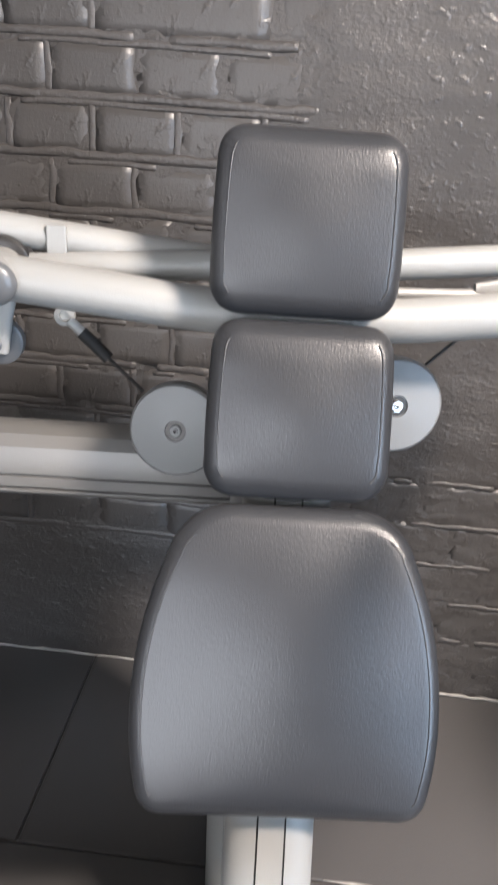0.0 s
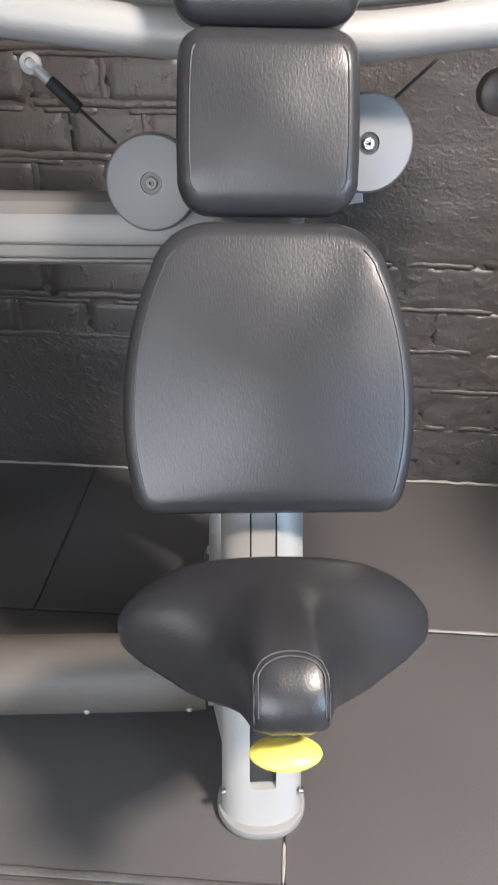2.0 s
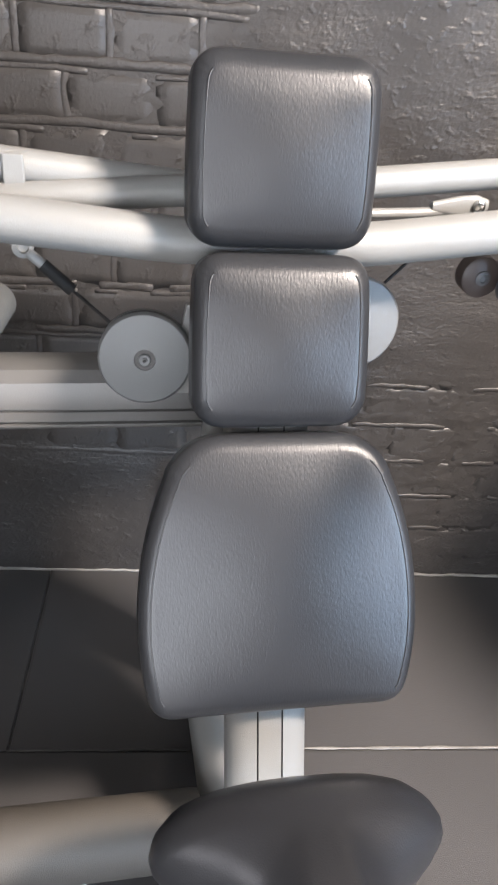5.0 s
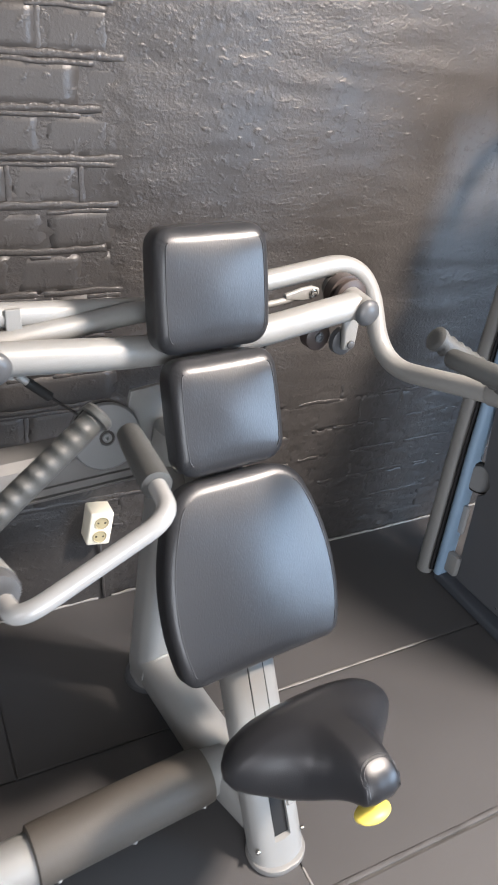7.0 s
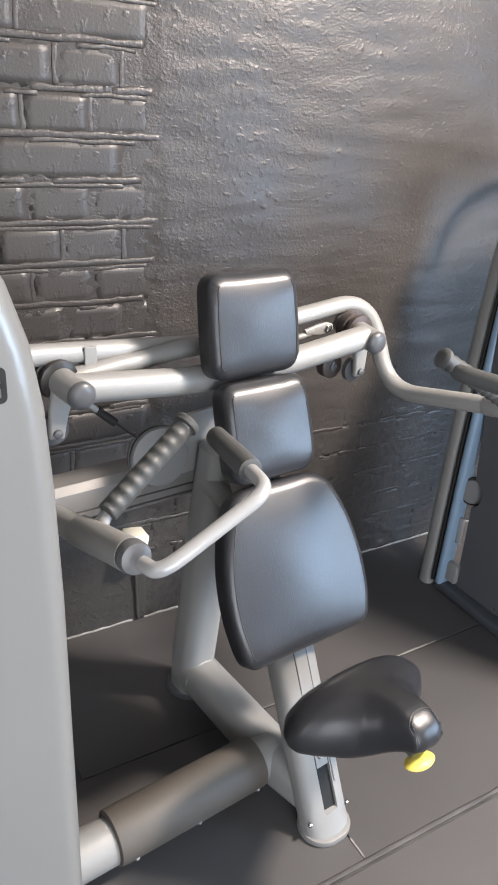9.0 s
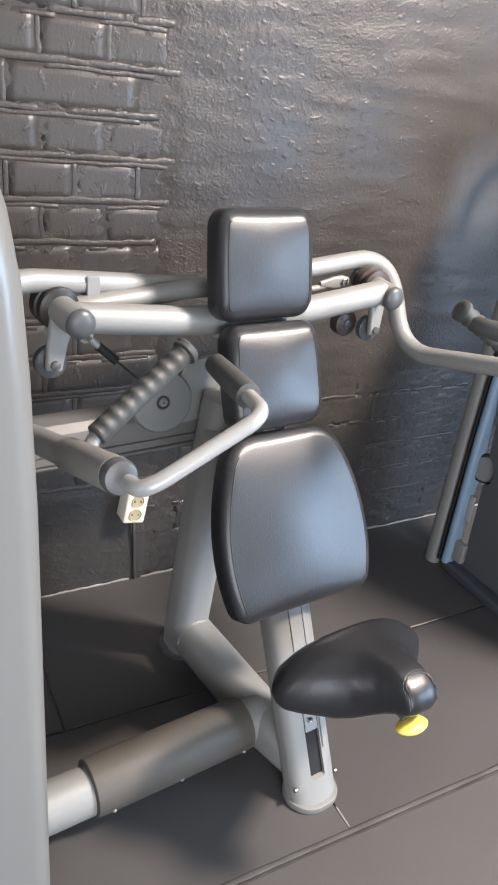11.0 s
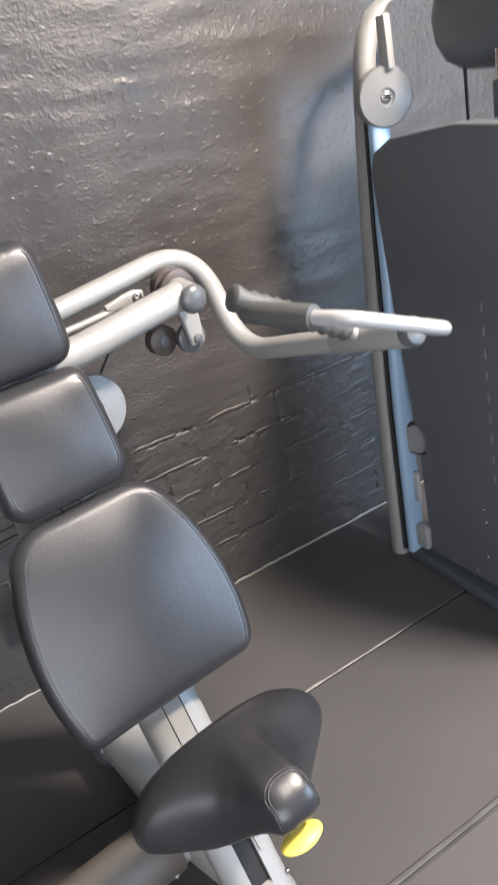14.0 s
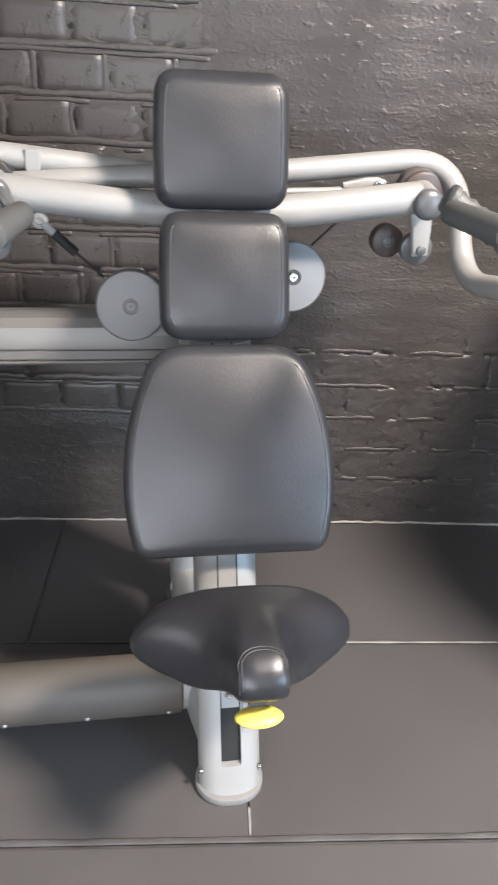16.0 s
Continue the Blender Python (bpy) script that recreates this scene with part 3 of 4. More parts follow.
def press_side(side):
    right = side > 0

    def P(u, v, z):
        return (side * u, v, z)

    # handle places: smooth grip, knobbly grip, bar corners
    if right:
        coll0, coll1, corner1, corner2 = (0.532, -0.010, 0.956), (0.535, -0.05, 0.968), (0.527, -0.108, 0.978), (0.335, -0.102, 1.062)
        grip0, grip1, knob0, knob1 = (0.318, -0.045, 1.062), (0.287, 0.088, 1.066), (0.500, 0.095, 0.958), (0.303, 0.142, 1.079)
    else:
        coll0, coll1, corner1, corner2 = (0.5195, -0.03, 0.958), (0.520, -0.068, 0.966), (0.517, -0.108, 0.972), (0.338, -0.105, 1.050)
        grip0, grip1, knob0, knob1 = (0.327, -0.045, 1.050), (0.304, 0.092, 1.050), (0.497, 0.094, 0.954), (0.322, 0.136, 1.061)
    top, low = ((0.502, 0.564, 1.088), (0.505, 0.458, 0.857)) if right else ((0.553, 0.505, 1.087), (0.545, 0.40, 0.846))
    part("press_arm", tube([P(0.0, 0.56, 1.035 if right else 1.027), P(*top), P(*low), P(*coll0)], 0.0225, [0.12, 0.10], 28, 14), SILVER, press, "bent silver tubular press arm")
    lead = Vector(P(*coll0)).lerp(Vector(P(*low)), 0.36)
    part("arm_sleeve", lathe(lead, P(*coll0), [(0, 0.0227), (0.006, 0.0258), ((Vector(P(*coll0)) - lead).length, 0.0258)]), SILVER, press, "thicker silver end sleeve of the press arm")
    pivot = part("pivot_tube", lathe(P(0.392, 0.415, 1.018), P(0.41, 0.56, 1.03), [(0, 0.0285), (0.15, 0.0285)]), SILVER, press)
    part("end_cap", lathe(P(0.392, 0.418, 1.018), P(0.391, 0.30, 1.01), [(0, 0.029), (0.006, 0.029), (0.012, 0.025), (0.016, 0.015), (0.018, 0.0)]), PLASTIC, pivot, "domed grey plastic cap")
    part("bearing_ring", lathe(P(0.404, 0.485, 1.026), P(0.411, 0.60, 1.03), [(0, 0.034), (0.003, 0.040), (0.012, 0.041), (0.014, 0.036), (0.020, 0.036), (0.022, 0.044), (0.048, 0.043), (0.054, 0.036)]), RUST if right else BEARING, pivot, "brownish bearing ring" if right else "dark bearing ring")
    bracket = part("lever_bracket", sweep([P(0.402, 0.48, 1.01), P(0.412, 0.485, 0.96), P(0.418, 0.49, 0.906)], [rounded_rect(w, 0.016, 0.006, 3) for w in (0.05, 0.042, 0.034)], up=(0, 1, 0)), SILVER, press)
    part("bolt", lathe(P(0.417, 0.484, 0.917), P(0.417, 0.46, 0.915), [(0, 0.010), (0.008, 0.010), (0.010, 0.007)], 12), PLASTIC, bracket)
    part("roller", lathe(P(0.417, 0.50, 0.915), P(0.417, 0.53, 0.915), [(0, 0.028), (0.003, 0.033), (0.018, 0.033), (0.022, 0.028)]), PLASTIC, bracket, "dark rubber stop roller")
    if right:
        part("roller", lathe(P(0.365, 0.53, 0.922), P(0.365, 0.57, 0.922), [(0, 0.0), (0, 0.028), (0.004, 0.033), (0.03, 0.033), (0.033, 0.03)]), RUST, bracket, "brownish rubber stop roller")
        part("roller_bolt", lathe(P(0.365, 0.531, 0.922), P(0.365, 0.50, 0.922), [(0, 0.012), (0.004, 0.012), (0.006, 0.007), (0.003, 0.005)], 14), PLASTIC, bracket)
    lug = part("cable_lug", sweep([P(0.255, 0.53, 1.030), P(0.30, 0.53, 1.032), P(0.325, 0.53, 1.034), P(0.342, 0.53, 1.035)], [rounded_rect(0.012, w, 0.005, 3) for w in (0.014, 0.030, 0.030, 0.016)], up=(0, 0, 1)), SILVER, press)
    part("lug_bolt", lathe(P(0.326, 0.526, 1.034), P(0.326, 0.50, 1.034), [(0, 0.010), (0.005, 0.010), (0.006, 0.006), (0.002, 0.004)], 14), STEEL, lug)
    part("arm_collar", lathe(P(*coll0), P(*coll1), [(-0.004, 0.023), (0.0, 0.0252), (0.014, 0.0256), (0.020, 0.023), (0.023, 0.013)]), PLASTIC, press, "dark plastic collar")
    handle = part("handle_bar", tube([P(*coll1), P(*corner1), P(*corner2), P(*grip0), (Vector(P(*grip0)) * 0.6 + Vector(P(*grip1)) * 0.4)], 0.0115, [0.04, 0.035, 0.01], 20), SILVER_WHITE, press, "pale grey bent handle bar")
    part("smooth_grip", lathe(P(*grip0), P(*grip1), [(0, 0.014), (0.002, 0.019), (0.03, 0.0195), (0.1, 0.018), (0.130, 0.017), (0.136, 0.013), (0.138, 0.006)]), GRIP, handle, "smooth grey rubber grip")
    stub = part("grip_stub", tube([P(knob0[0] + 0.018, knob0[1] - 0.01, knob0[2] - 0.022), P(*knob0), (Vector(P(*knob0)) * 0.9 + Vector(P(*knob1)) * 0.1)], 0.011, 0.01), SILVER_WHITE, press)
    # knobbly grip: finger bumps on two sides
    a, b = Vector(P(*knob0)), Vector(P(*knob1))
    axis = (b - a).normalized()
    length = (b - a).length
    ax = Vector((0, 0, 1)).cross(axis).normalized()
    ay = axis.cross(ax)
    rings = []
    stations = [(0.0, 0.72, 0), (0.003, 1.0, 0)] + [(0.006 + (length - 0.026) * k / 60, 1.0, 1) for k in range(61)] + [(length - 0.016, 1.0, 0), (length - 0.014, 1.28, 0), (length - 0.006, 1.30, 0), (length - 0.002, 1.1, 0), (length, 0.6, 0)]
    for d, k, bumpy in stations:
        ring = []
        for q in range(24):
            t = 2 * math.pi * q / 24
            lump = 0.0
            if bumpy:
                for turn, shift in ((2.2, 0.0), (5.3, 0.5)):
                    lump += (0.5 + 0.5 * math.cos(2 * math.pi * (d / 0.0215 + shift))) ** 1.3 * max(0.0, math.cos(t - turn)) ** 2.5
            r = 0.0176 * k + 0.0046 * lump
            ring.append(a + axis * d + (ax * math.cos(t) + ay * math.sin(t)) * r)
        rings.append(ring)
    part("ribbed_grip", loft(rings), GRIP, stub, "knobbly grey rubber grip with an end flange")
    # cable pulley
    a = Vector(P(0.164, 0.505, 0.853 if right else 0.792))
    n_ = Vector((side * 0.1, -1, 0.15)).normalized()
    disc = part("cable_pulley", lathe(a - n_ * 0.02, a + n_ * 0.1, [(-0.02, 0.066), (-0.012, 0.072), (-0.004, 0.072), (0.0, 0.068), (0.004, 0.068), (0.008, 0.072), (0.013, 0.0715), (0.017, 0.068), (0.0205, 0.03), (0.021, 0.0165), (0.014, 0.0145), (0.014, 0.0)], 48), DISC, press, "round grey cable pulley")
    part("groove_cable", lathe(a - n_ * 0.02, a + n_ * 0.1, [(-0.005, 0.066), (-0.003, 0.0705), (0.003, 0.0705), (0.005, 0.066)], 48), BLACK, disc, "black cable lying in the pulley groove")
    # Dark disc set into the hub to make the recess read darker.
    part("pulley_hub", lathe(a + n_ * 0.0005, a + n_ * 0.1, [(-0.004, 0.0162), (-0.002, 0.0162), (-0.002, 0.0), (-0.004, 0.0)], 24), BEARING, disc, "dark disc sunk round the pulley bolt")
    part("pulley_bolt", lathe(a - n_ * 0.010, a + n_ * 0.1, [(0, 0.0098), (0.011, 0.0098), (0.0125, 0.0082), (0.0125, 0.0045), (0.014, 0.004), (0.014, 0.0026), (0.008, 0.0022), (0.008, 0.0)], 20), STEEL if right else DISC, disc, "bolt with a hollow head")
    if not right:
        c0, c1 = Vector((-0.332, 0.538, 0.950)), Vector((-0.215, 0.525, 0.845))
        way = (c1 - c0).normalized()
        eye = part("cable_eye", lathe(c0 + Vector((0, 0.008, 0)), c0 - Vector((0, 0.1, 0)), [(0, 0.015), (0.010, 0.015), (0.011, 0.008), (0.006, 0.007), (0.006, 0.0)], 20), SILVER, press)
        part("cable_neck", tube([c0 + way * 0.01, c0 + way * 0.04], 0.0075), SILVER, eye)
        ferrule = part("cable_ferrule", tube([c0 + way * 0.034, c0 + way * 0.088], 0.0095), BLACK, eye)
        part("cable", tube([c0 + way * 0.08, c1], 0.0026), BLACK, ferrule, "thin black steel cable")
    else:
        part("cable", tube([(0.26, 0.54, 0.965), (0.20, 0.52, 0.915)], 0.0024), BLACK, press, "thin black steel cable")
        part("link_rod", tube([(0.30, 0.535, 1.026), (0.24, 0.53, 1.020), (0.10, 0.52, 1.016)], 0.0075, 0.02, 14), SILVER, press, "thin silver link rod")


press_side(-1)
part("tab_plate", box(-0.345, 0.500, 1.02, -0.318, 0.507, 1.082, 0.002), SILVER, press, smooth=False)
press_side(1)
part("pulley_plate", prism([(-0.13, -0.10), (0.17, -0.05), (0.15, 0.08), (-0.10, 0.06)], 0.012, pose(0, 0.545, 0.81, 90, 0, 0), 0.002), SILVER, press, smooth=False)
part("backrest_mount", tube([(-0.05, 0.47, 0.71), (-0.05, 0.34, 0.70), (-0.02, 0.27, 0.69)], 0.026, 0.04), SILVER, press)
a = Vector((-0.64, 0.52, 0.775))
far_pulley = part("cable_pulley", lathe(a, a + Vector((0.0, -1, 0.1)), [(-0.02, 0.05), (-0.012, 0.056), (0.0, 0.054), (0.012, 0.056), (0.016, 0.052), (0.018, 0.018), (0.010, 0.015), (0.010, 0)], 40), DISC, press, "round grey cable pulley")
part("pulley_fork", box(-0.70, 0.50, 0.70, -0.655, 0.56, 0.80, 0.006), SILVER, press)

# weight tower beside the machine
tower = thing("weight_tower", MACHINE, "tall light grey weight tower with a black stencilled number", "gym machine")
profile = [(0.0, 0.0, 0), (0.5, 0.002, 0), (1.0, 0.005, 0), (1.15, 0.009, 0), (1.25, 0.015, 0), (1.32, 0.026, 0.001), (1.38, 0.044, 0.004), (1.43, 0.068, 0.012), (1.46, 0.095, 0.024), (1.475, 0.125, 0.045)]
rings = []
for z, cut, back in profile:
    rings.append([(-0.832 + x, -0.055 + y, z) for x, y in rounded_rect(0.36 - 2 * cut, 0.20 - 2 * back, 0.034, 8)])
cover = part("upright_cover", loft(rings), TOWER_PAINT, tower, "rounded light grey upright cover")
part("tower_frame", box(-0.90, 0.04, 0.0, -0.74, 0.62, 0.08, 0.02), SILVER, tower)
part("rear_upright", box(-0.88, 0.52, 0.06, -0.79, 0.64, 1.40, 0.02), SILVER, tower)


def stencil(points, m, parent):
    """One flat stroke of a stencilled figure."""
    path = [m @ Vector((x, y, 0)) for x, y in points]
    path = filleted(path, 0.004, 4) if len(path) > 2 else path
    part("stencil_stroke", sweep(path, [(-0.0028, -0.0004), (0.0028, -0.0004), (0.0028, 0.0004), (-0.0028, 0.0004)], up=m.to_3x3() @ Vector((0, 0, 1))), BLACK, parent, "black stencilled stroke of the number nine", smooth=False)


NINE = pose(-0.7235, -0.1557, 1.290, 90, 0, 0) @ Matrix.Scale(0.47, 4)
for stroke in ([(0.002, 0.033), (0.0165, 0.033), (0.0165, -0.033), (0.002, -0.033)], [(0.002, -0.001), (0.0165, -0.001)], [(-0.002, 0.033), (-0.0165, 0.033), (-0.0165, -0.001), (-0.002, -0.001)], [(-0.002, -0.033), (-0.0165, -0.033), (-0.0165, -0.021)]):
    stencil(stroke, NINE, cover)

# neighbouring machine
NEAR = pose(0.88, -0.29, 0)
neighbour = thing("cable_machine", NEAR, "dark cable machine with silver frame post beside the wall", "gym machine")
post_line = ((0.0, 0.0), (0.012, 0.35), (0.031, 0.7), (0.057, 1.0), (0.076, 1.16), (0.092, 1.28), (0.106, 1.36), (0.13, 1.42), (0.17, 1.46), (0.23, 1.485), (0.36, 1.49))
part("frame_post", loft([[(0.004 + c + x, 0.046 + 0.2 * c + y, z) for x, y in rounded_rect(0.05, 0.056, 0.024, 6)] for c, z in post_line]), SILVER, neighbour, "curved silver frame post")
# Solid black bar stands in for the dark gap beside the strip.
part("shadow_gap", loft([[(0.012 + c + x, 0.008 + y, z) for x, y in rounded_rect(0.050, 0.010, 0.003, 1)] for c, z in ((0.0, 0.03), (0.012, 0.5), (0.036, 1.0), (0.056, 1.28))]), BLACK, neighbour)
part("cover_strip", loft([[(0.016 + c + x, -0.016 + y, z) for x, y in rounded_rect(0.056, 0.032, 0.015, 5)] for c, z in ((0.0, 0.03), (0.010, 0.5), (0.032, 1.0), (0.050, 1.30))]), SKY_TINT, neighbour, "silver front strip of the post, tinted by daylight")
shroud_outline = [(-0.462, 0.04), (-0.462, 1.205), (-0.30, 1.215), (-0.10, 1.195), (-0.04, 1.165), (-0.022, 1.12), (-0.036, 0.80), (-0.058, 0.455), (-0.085, 0.44), (-0.10, 0.405), (-0.085, 0.37), (-0.062, 0.355), (-0.062, 0.03)]
front_outline = [(-0.66, 0.05), (-0.66, 1.08), (-0.64, 1.15), (-0.58, 1.19), (-0.466, 1.203), (-0.466, 0.04)]
m = Matrix(((0, -0.016, 1, 0.034), (1, 0, 0, 0), (0, 1, 0, 0), (0, 0, 0, 1)))
shroud = part("shroud_panel", prism(shroud_outline, 0.03, m, 0.004), SHROUD, neighbour, "large dark grey shroud panel", smooth=False)
part("front_panel", prism(front_outline, 0.03, m, 0.004), SHROUD, neighbour, smooth=False)
# Unseen black box added behind the shroud to close off the view.
part("backing_box", box(0.16, -0.55, 0.06, 0.24, -0.14, 0.85, 0.006), BLACK, neighbour, smooth=False)
# upright lettering, a column of faint bars
for k in range(9):
    z = 0.832 - 0.0553 * k
    part("letter_bar", box(0.034 - 0.016 * z - 0.0012, -0.339, z - 0.011, 0.034 - 0.016 * z + 0.002, -0.333, z + 0.011), LETTER, shroud, "faint grey lettering bar", smooth=False)
for y, z in ((-0.286, 0.276), (-0.373, 0.278), (-0.245, 0.06), (-0.288, 0.125), (-0.291, 0.237), (-0.40, 0.16)):
    part("screw", lathe((0.034 - 0.016 * z, y, z), (0.02, y, z), [(0, 0.0042), (0.003, 0.003)], 8), STEEL, shroud)
low = Vector((0.046, -0.046, 0.405))
low_axis = low + Vector((-0.82, -0.57, 0.0))
disc = part("low_pulley", lathe(low, low_axis, [(-0.006, 0.046), (-0.003, 0.051), (0.010, 0.051), (0.012, 0.047), (0.012, 0.0)], 36), BLACK, neighbour, "black-rimmed plastic pulley")
part("pulley_face", lathe(low, low_axis, [(0.0125, 0.044), (0.015, 0.042), (0.0155, 0.016), (0.014, 0.0)], 36), DISC, disc, "grey pulley face")
part("base_rail", sweep([(0.02, -0.01, 0.018), (0.010, -0.40, 0.018), (0.004, -0.66, 0.018)], rounded_rect(0.05, 0.036, 0.010, 3), up=(0, 0, 1)), RAIL, neighbour)
part("foot_plate", box(0.008, -0.075, 0.05, 0.032, -0.02, 0.125, 0.008), SILVER, neighbour)
part("guide_block", box(0.02, -0.052, 0.20, 0.032, -0.03, 0.30, 0.004), SILVER_WHITE, neighbour)
part("front_bracket", box(0.008, -0.72, 0.0, 0.14, -0.60, 0.065, 0.012), SILVER_WHITE, neighbour, "pale grey front foot bracket")
a = Vector((0.070, -0.04, 1.275))
top_disc = part("top_pulley", lathe(a, a + Vector((-0.35, -1, 0)), [(-0.03, 0.06), (-0.02, 0.066), (0.0, 0.066), (0.006, 0.062), (0.012, 0.02), (0.008, 0.016), (0.008, 0)], 40), DISC, neighbour, "round grey top pulley")
part("pulley_bolt", lathe(a, a + Vector((-0.35, -1, 0)), [(0.0, 0.012), (0.012, 0.012), (0.014, 0.008), (0.008, 0.006)], 12), STEEL, top_disc)
part("pulley_hanger", box(0.073, -0.06, 1.33, 0.093, -0.03, 1.44, 0.004), SILVER, neighbour)
part("top_housing", loft([[(c + x, -0.33 + y, z) for x, y in rounded_rect(w, d, 0.06, 6)] for c, w, d, z in ((0.34, 0.16, 0.34, 1.285), (0.335, 0.26, 0.42, 1.295), (0.33, 0.32, 0.46, 1.32), (0.33, 0.345, 0.49, 1.36), (0.33, 0.35, 0.50, 1.41), (0.33, 0.335, 0.48, 1.46), (0.33, 0.28, 0.42, 1.50), (0.33, 0.18, 0.32, 1.52))]), PLASTIC, neighbour, "rounded grey top housing")
part("cable_rod", tube([(0.16, -0.30, 1.33), (0.16, -0.30, 1.22)], 0.013), STEEL, neighbour)
part("cable_stop", tube([(0.16, -0.30, 1.27), (0.16, -0.30, 1.20)], 0.02), PLASTIC, neighbour)
for y in (-0.16, -0.42):
    part("cable", tube([(0.2, y, 1.35), (0.2, y, 1.1)], 0.004), BLACK, neighbour)

# socket on the wall and its cable
socket = thing("wall_socket", pose(-0.166, 0.0, 0.298, 0, 9, 0), "cream double power socket mounted on the dark wall", "power socket")
part("socket_body", box(-0.033, -0.062, -0.052, 0.033, 0.012, 0.052, 0.006, 3), CREAM, socket)
for z in (-0.022, 0.022):
    # Nearly flat discs: darker cream and black paint in the recess shade.
    well = part("socket_well", lathe((0, -0.0625, z), (0, -0.10, z), [(0.0, 0.0185), (0.002, 0.0195), (0.003, 0.0185), (0.0005, 0.017), (0.0004, 0.0)], 28), CREAM_SHADED, socket, "round plug recess with its shade in the colour")
    for x in (-0.0095, 0.0095):
        part("pin_hole", lathe((x, -0.0628, z), (x, -0.07, z), [(0, 0.0028), (0.001, 0.0028)], 10), BLACK, well)
cable = tagged(mesh_object("socket_cable", tube([(-0.158, -0.018, 0.25), (-0.150, -0.010, 0.12), (-0.146, -0.009, 0.03), (-0.144, -0.010, 0.006)], 0.0045, 0.04, 14), BRICK), "dark painted power cable running down to the floor", "cable")


# ---- bricks, mortar and mats ----
def brick_mesh(w, h, seed, nx, nz, rough, worn=0.0):
    """A worn, thickly painted brick: rounded front, uneven edges."""
    rnd = random.Random(seed)
    vs, fs = [], []
    for k in range(nz + 1):
        for i in range(nx + 1):
            u, v = i / nx, k / nz
            du, dv = min(u, 1 - u) * w, min(v, 1 - v) * h
            x, z = (u - 0.5) * w, (v - 0.5) * h
            ed = min(du, dv)
            y = 0.0014 * max(0.0, 1 - ed / 0.008) ** 1.5 if ed < 0.008 else 0.0
            y -= rough * rnd.uniform(-1, 1) * 0.0004
            y -= worn * (0.0030 * n2(x * 0.7 + seed, z * 1.6, 38, seed) + 0.0016 * n2(x + seed, z, 95, seed))
            if ed < 1e-6:
                x += rnd.uniform(-1, 1) * 0.0040 * rough
                z += rnd.uniform(-1, 1) * 0.0040 * rough
            vs.append((x, y, z))
    for k in range(nz):
        for i in range(nx):
            a = k * (nx + 1) + i
            fs.append((a, a + 1, a + nx + 2, a + nx + 1))
    rim = [i for i in range(nx + 1)] + [(nx + 1) * k + nx for k in range(1, nz + 1)] + [(nx + 1) * nz + i for i in range(nx - 1, -1, -1)] + [(nx + 1) * k for k in range(nz - 1, 0, -1)]
    base = len(vs)
    for r in rim:
        vs.append((vs[r][0] * 1.02, 0.02, vs[r][2] * 1.02))
    n = len(rim)
    for i in range(n):
        fs.append((rim[(i + 1) % n], rim[i], base + i, base + (i + 1) % n))
    me = bpy.data.meshes.new("brick")
    me.from_pydata(vs, [], fs)
    me.polygons.foreach_set("use_smooth", [True] * len(fs))
    me.materials.append(BRICK)
    return me


JOINT = 0.003
headers = [brick_mesh(HEAD - JOINT, PITCH - JOINT - 0.003, 10 + k, 6, 4, 1.0) for k in range(10)]
stretchers = [brick_mesh(2 * HEAD - JOINT, PITCH - JOINT - 0.003, 40 + k, 9, 4, 1.0) for k in range(6)]
worn_headers = [brick_mesh(HEAD - JOINT, PITCH - JOINT - 0.003, 70 + k, 16, 10, 1.5, 1.0) for k in range(6)]
worn_stretchers = [brick_mesh(2 * HEAD - JOINT, PITCH - JOINT - 0.003, 90 + k, 28, 10, 1.5, 1.0) for k in range(5)]
rnd = random.Random(4)


def lay_brick(me, x, z, y, tilt):
    ob = new("brick", me)
    ob.parent = wall_north
    ob.matrix_basis = pose(x, y, z, 0, tilt, rnd.uniform(-0.3, 0.3))


ends_of = {}
for row in range(20):
    z = JOINT_Z + PITCH * (row + 0.5)
    ends_of[row] = []
    x = -0.331 + HEAD / 2 - 6 * HEAD if row % 2 else -0.41 + HEAD / 2 - 6 * HEAD
    if row < 3:  # a skim of plaster hides the lowest courses to the west of the machine
        x += HEAD * math.ceil((-0.13 - x) / HEAD)
    end = X_EDGE + 0.05 if z > 0.62 else 1.32
    while x < end:
        if z < 0.62 and x > -0.1 and rnd.random() < 0.25 or rnd.random() < 0.14:
            lay_brick(rnd.choice(worn_stretchers if x > -0.1 and z < 0.62 else stretchers), x + HEAD / 2, z, rnd.uniform(-0.0008, 0.0006) + (0.0012 if x > -0.1 else 0), rnd.uniform(-0.5, 0.5))
            x += 2 * HEAD
            ends_of[row].append(x - HEAD / 2)
        else:
            lay_brick(rnd.choice(worn_headers if x > -0.1 and z < 0.62 else headers), x, z, rnd.uniform(-0.0008, 0.0006) + (0.0012 if x > -0.1 else 0), rnd.uniform(-0.5, 0.5))
            x += HEAD
            ends_of[row].append(x - HEAD / 2)


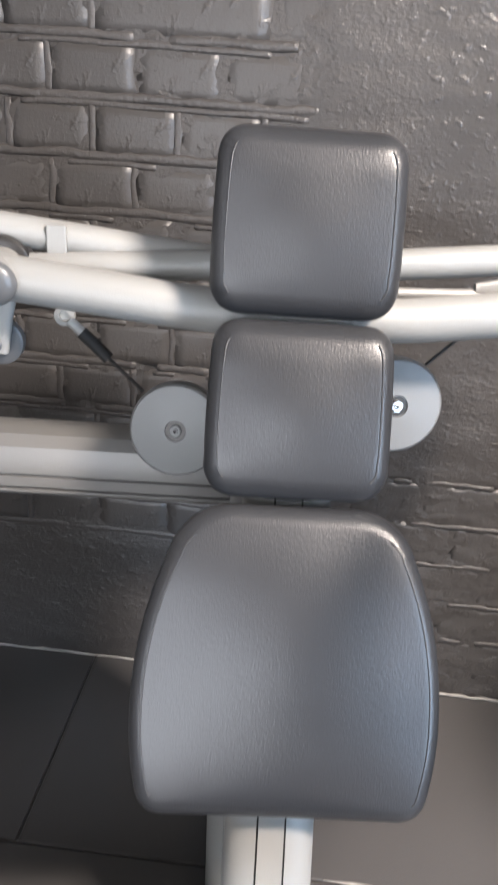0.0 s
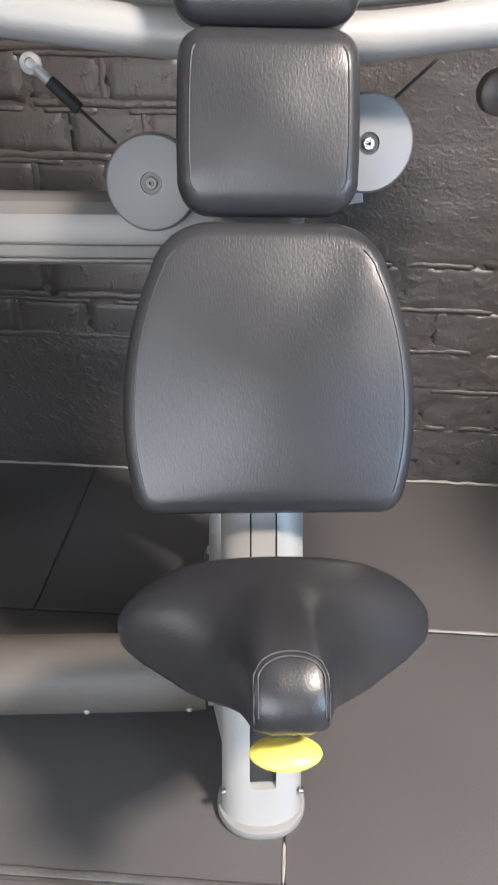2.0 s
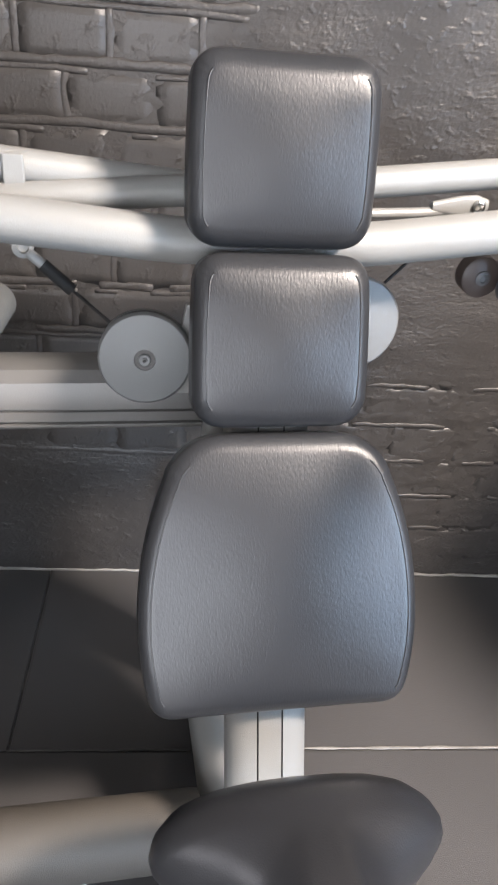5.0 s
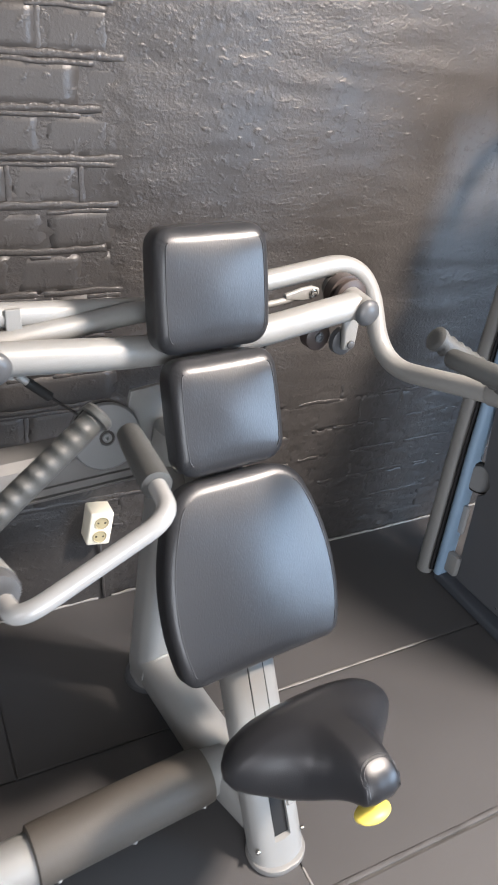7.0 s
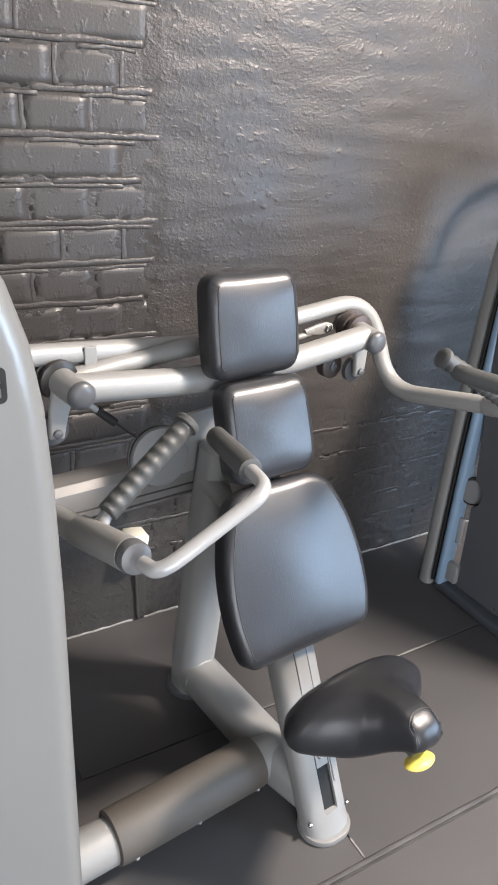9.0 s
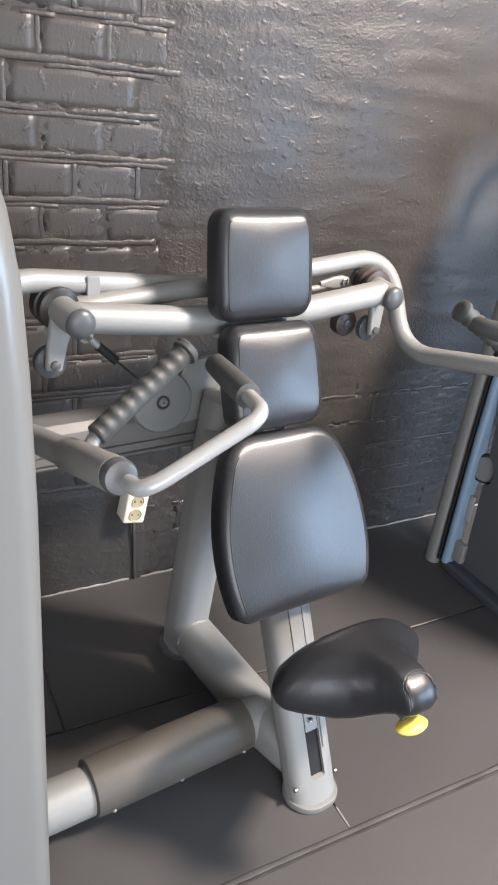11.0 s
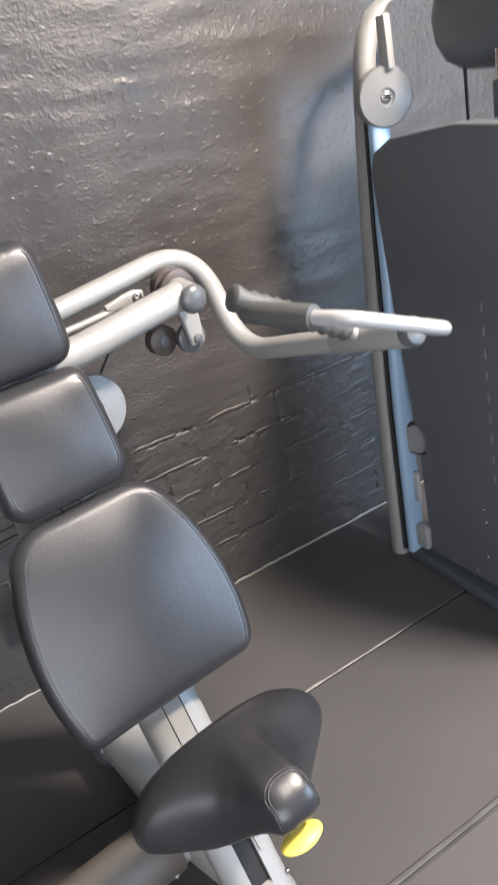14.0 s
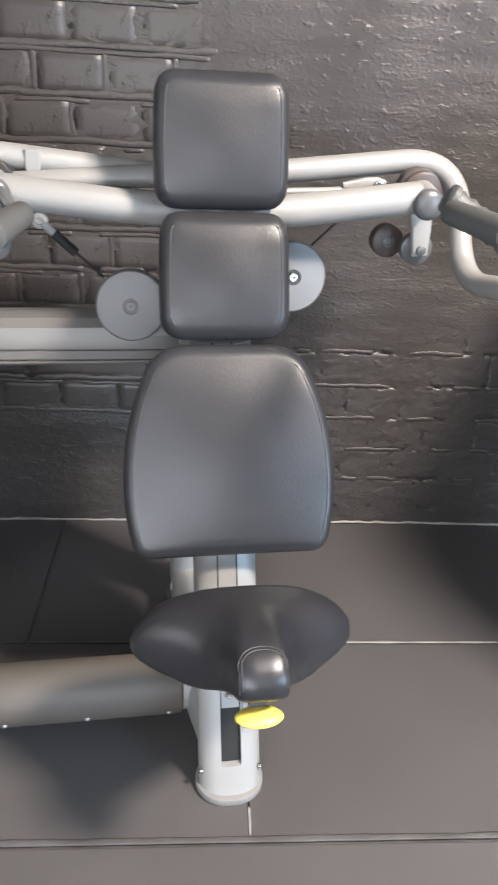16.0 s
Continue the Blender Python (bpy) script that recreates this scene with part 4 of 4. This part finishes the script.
def bead(x0, x1, z, r, seed, y=0.001, gap=0.0, flat=(0.6, 1.0), bm=None, waves=9):
    """A ribbon of painted mortar along a bed joint, uneven and broken here and there."""
    pts, secs = [], []
    count = max(4, int((x1 - x0) / 0.010))
    for k in range(count + 1):
        x = x0 + (x1 - x0) * k / count
        w = noise.noise(Vector((x * waves, seed * 3.1, 0.3)))
        q = noise.noise(Vector((x * 40, seed * 1.7, 5.3)))
        pts.append((x, y + 0.0018 * q + (0.010 if w < -0.45 + gap else 0), z + 0.0045 * w + 0.0018 * q))
        rr = r * (1 + 0.35 * q + 0.3 * noise.noise(Vector((x * 14, seed * 2.3, 9.1))))
        secs.append(circle(rr, 8, *flat))
    return sweep(pts, secs, up=(0, 0, 1), bm=bm)


def head_joint(x, z0, z1, seed, bm):
    """The short upright ribbon between two bricks of a course."""
    pts, secs = [], []
    for k in range(8):
        z = z0 + (z1 - z0) * k / 7
        q = noise.noise(Vector((x * 31, z * 40, seed)))
        pts.append((x + 0.0045 * q, 0.0012 + 0.0018 * q, z))
        secs.append(circle(0.0062 * (1 + 0.6 * q), 8, 1.1, 0.28))
    return sweep(pts, secs, up=(0, 1, 0), bm=bm)


for row in range(21):
    z = JOINT_Z + PITCH * row
    if row < 3:
        bm = bmesh.new()
    else:
        stop = X_EDGE + 0.02 + 0.03 * math.sin(row * 2.3)
        bm = bead(-1.35, stop, z + 0.0045, 0.0084, row, 0.0008, 0.02, (0.36, 1.0))
        bead(-1.35, stop - 0.02, z - 0.0085, 0.0058, row + 30, 0.0008, 0.22, (0.42, 1.0), bm)
    for x in ends_of.get(row, ()):
        if row > 2 and x < X_EDGE - 0.01 and rnd.random() < 0.7:
            head_joint(x, z + 0.006, z + PITCH - 0.006, row, bm)
    if row > 2:
        ob = mesh_object("mortar_joint", bm, MORTAR)
        ob.parent = wall_north
    if 0 < row < 6:
        ob = mesh_object("mortar_joint", bead(X_EDGE, 1.4, z, 0.0058, row + 50, 0.0006, 0.42, (0.5, 1.0), None, 16), MORTAR)
        ob.parent = wall_north

# pale filler bead where wall and floor meet, broken by the cable
for x0, x1, seed in ((-1.9, -0.162, 80), (-0.122, 2.4, 81)):
    ob = mesh_object("floor_trim", bead(x0, x1, 0.003, 0.0048, seed, -0.004, 0.0, (0.8, 0.8), None, 3), DUST)
    tagged(ob, "pale dusty filler bead where wall meets floor", "trim", kind="structure")

# rubber mats, 1.0 by 0.5 m, laid half over; one doubled to fit the camera's view
mat_me = bpy.data.meshes.new("rubber_mat")
bm = box(-0.4985, -0.249, -0.02, 0.4985, 0.249, 0.0, 0.003, 2)
for fc in bm.faces:
    fc.smooth = False
bm.to_mesh(mat_me)
bm.free()
mat_me.materials.append(RUBBER)
rows_y = [-0.26, -0.7715, -1.28, -1.785, -2.29, -2.795, -3.12]
for k, y in enumerate(rows_y):
    x = (-3.0 if k % 2 == 0 else -2.5) + (0.03 if k == 2 else 0.0)
    while x < 3.9:
        wide = 2.0 if k == 0 and abs(x) < 0.1 else 1.0
        x0, x1 = max(x - 0.5, LEFT_X), min(x - 0.5 + wide, RIGHT_X)
        deep = {0: 1.035, len(rows_y) - 1: 0.30}.get(k, 1.0)
        ob = new("rubber_mat", mat_me)
        ob.parent = floor
        ob.matrix_basis = pose((x0 + x1) / 2, y, rnd.uniform(-0.0012, 0.0), 0, 0, rnd.uniform(-0.08, 0.08) if 0 < k else 0) @ Matrix.Diagonal((x1 - x0, deep, 1, 1))
        x += wide


def joint_strip(x0, x1, y, half, seed, ragged=1.0, across=False, tall=0.32):
    """A flat, ragged strip of dust, filler or mat lip lying in a joint between mats."""
    pts, secs = [], []
    for k in range(81):
        x = x0 + (x1 - x0) * k / 80
        q = noise.noise(Vector((x * 22, seed, 0.7))) + 0.5 * noise.noise(Vector((x * 70, seed, 3.1)))
        pts.append((y + 0.0007 * q, x, 0.0) if across else (x, y + 0.0007 * q, 0.0))
        secs.append(circle(half * max(0.25, 1 + 0.5 * ragged * q) * min(1.0, 0.2 + 8 * min(k, 80 - k) / 80), 8, 1.0, tall))
    return sweep(pts, secs, up=(0, 0, 1))


# Back strip's pale colour holds both dust and light on the mat edge.
for x0, x1, y, half, seed, mat, ragged, across, tall in ((0.06, 0.68, -0.5175, 0.0038, 90, DUST, 1.0, False, 0.32), (-0.52, 0.04, -0.5185, 0.0030, 91, GROUT, 1.0, False, 0.32), (-1.2, 1.3, -1.0205, 0.0065, 92, LIP_RUBBER, 0.35, False, 0.14), (-1.014, -0.955, 0.0005, 0.0018, 93, DUST, 1.4, True, 0.32)):
    ob = mesh_object("joint_filler", joint_strip(x0, x1, y, half, seed, ragged, across, tall), mat)
    ob.parent = floor
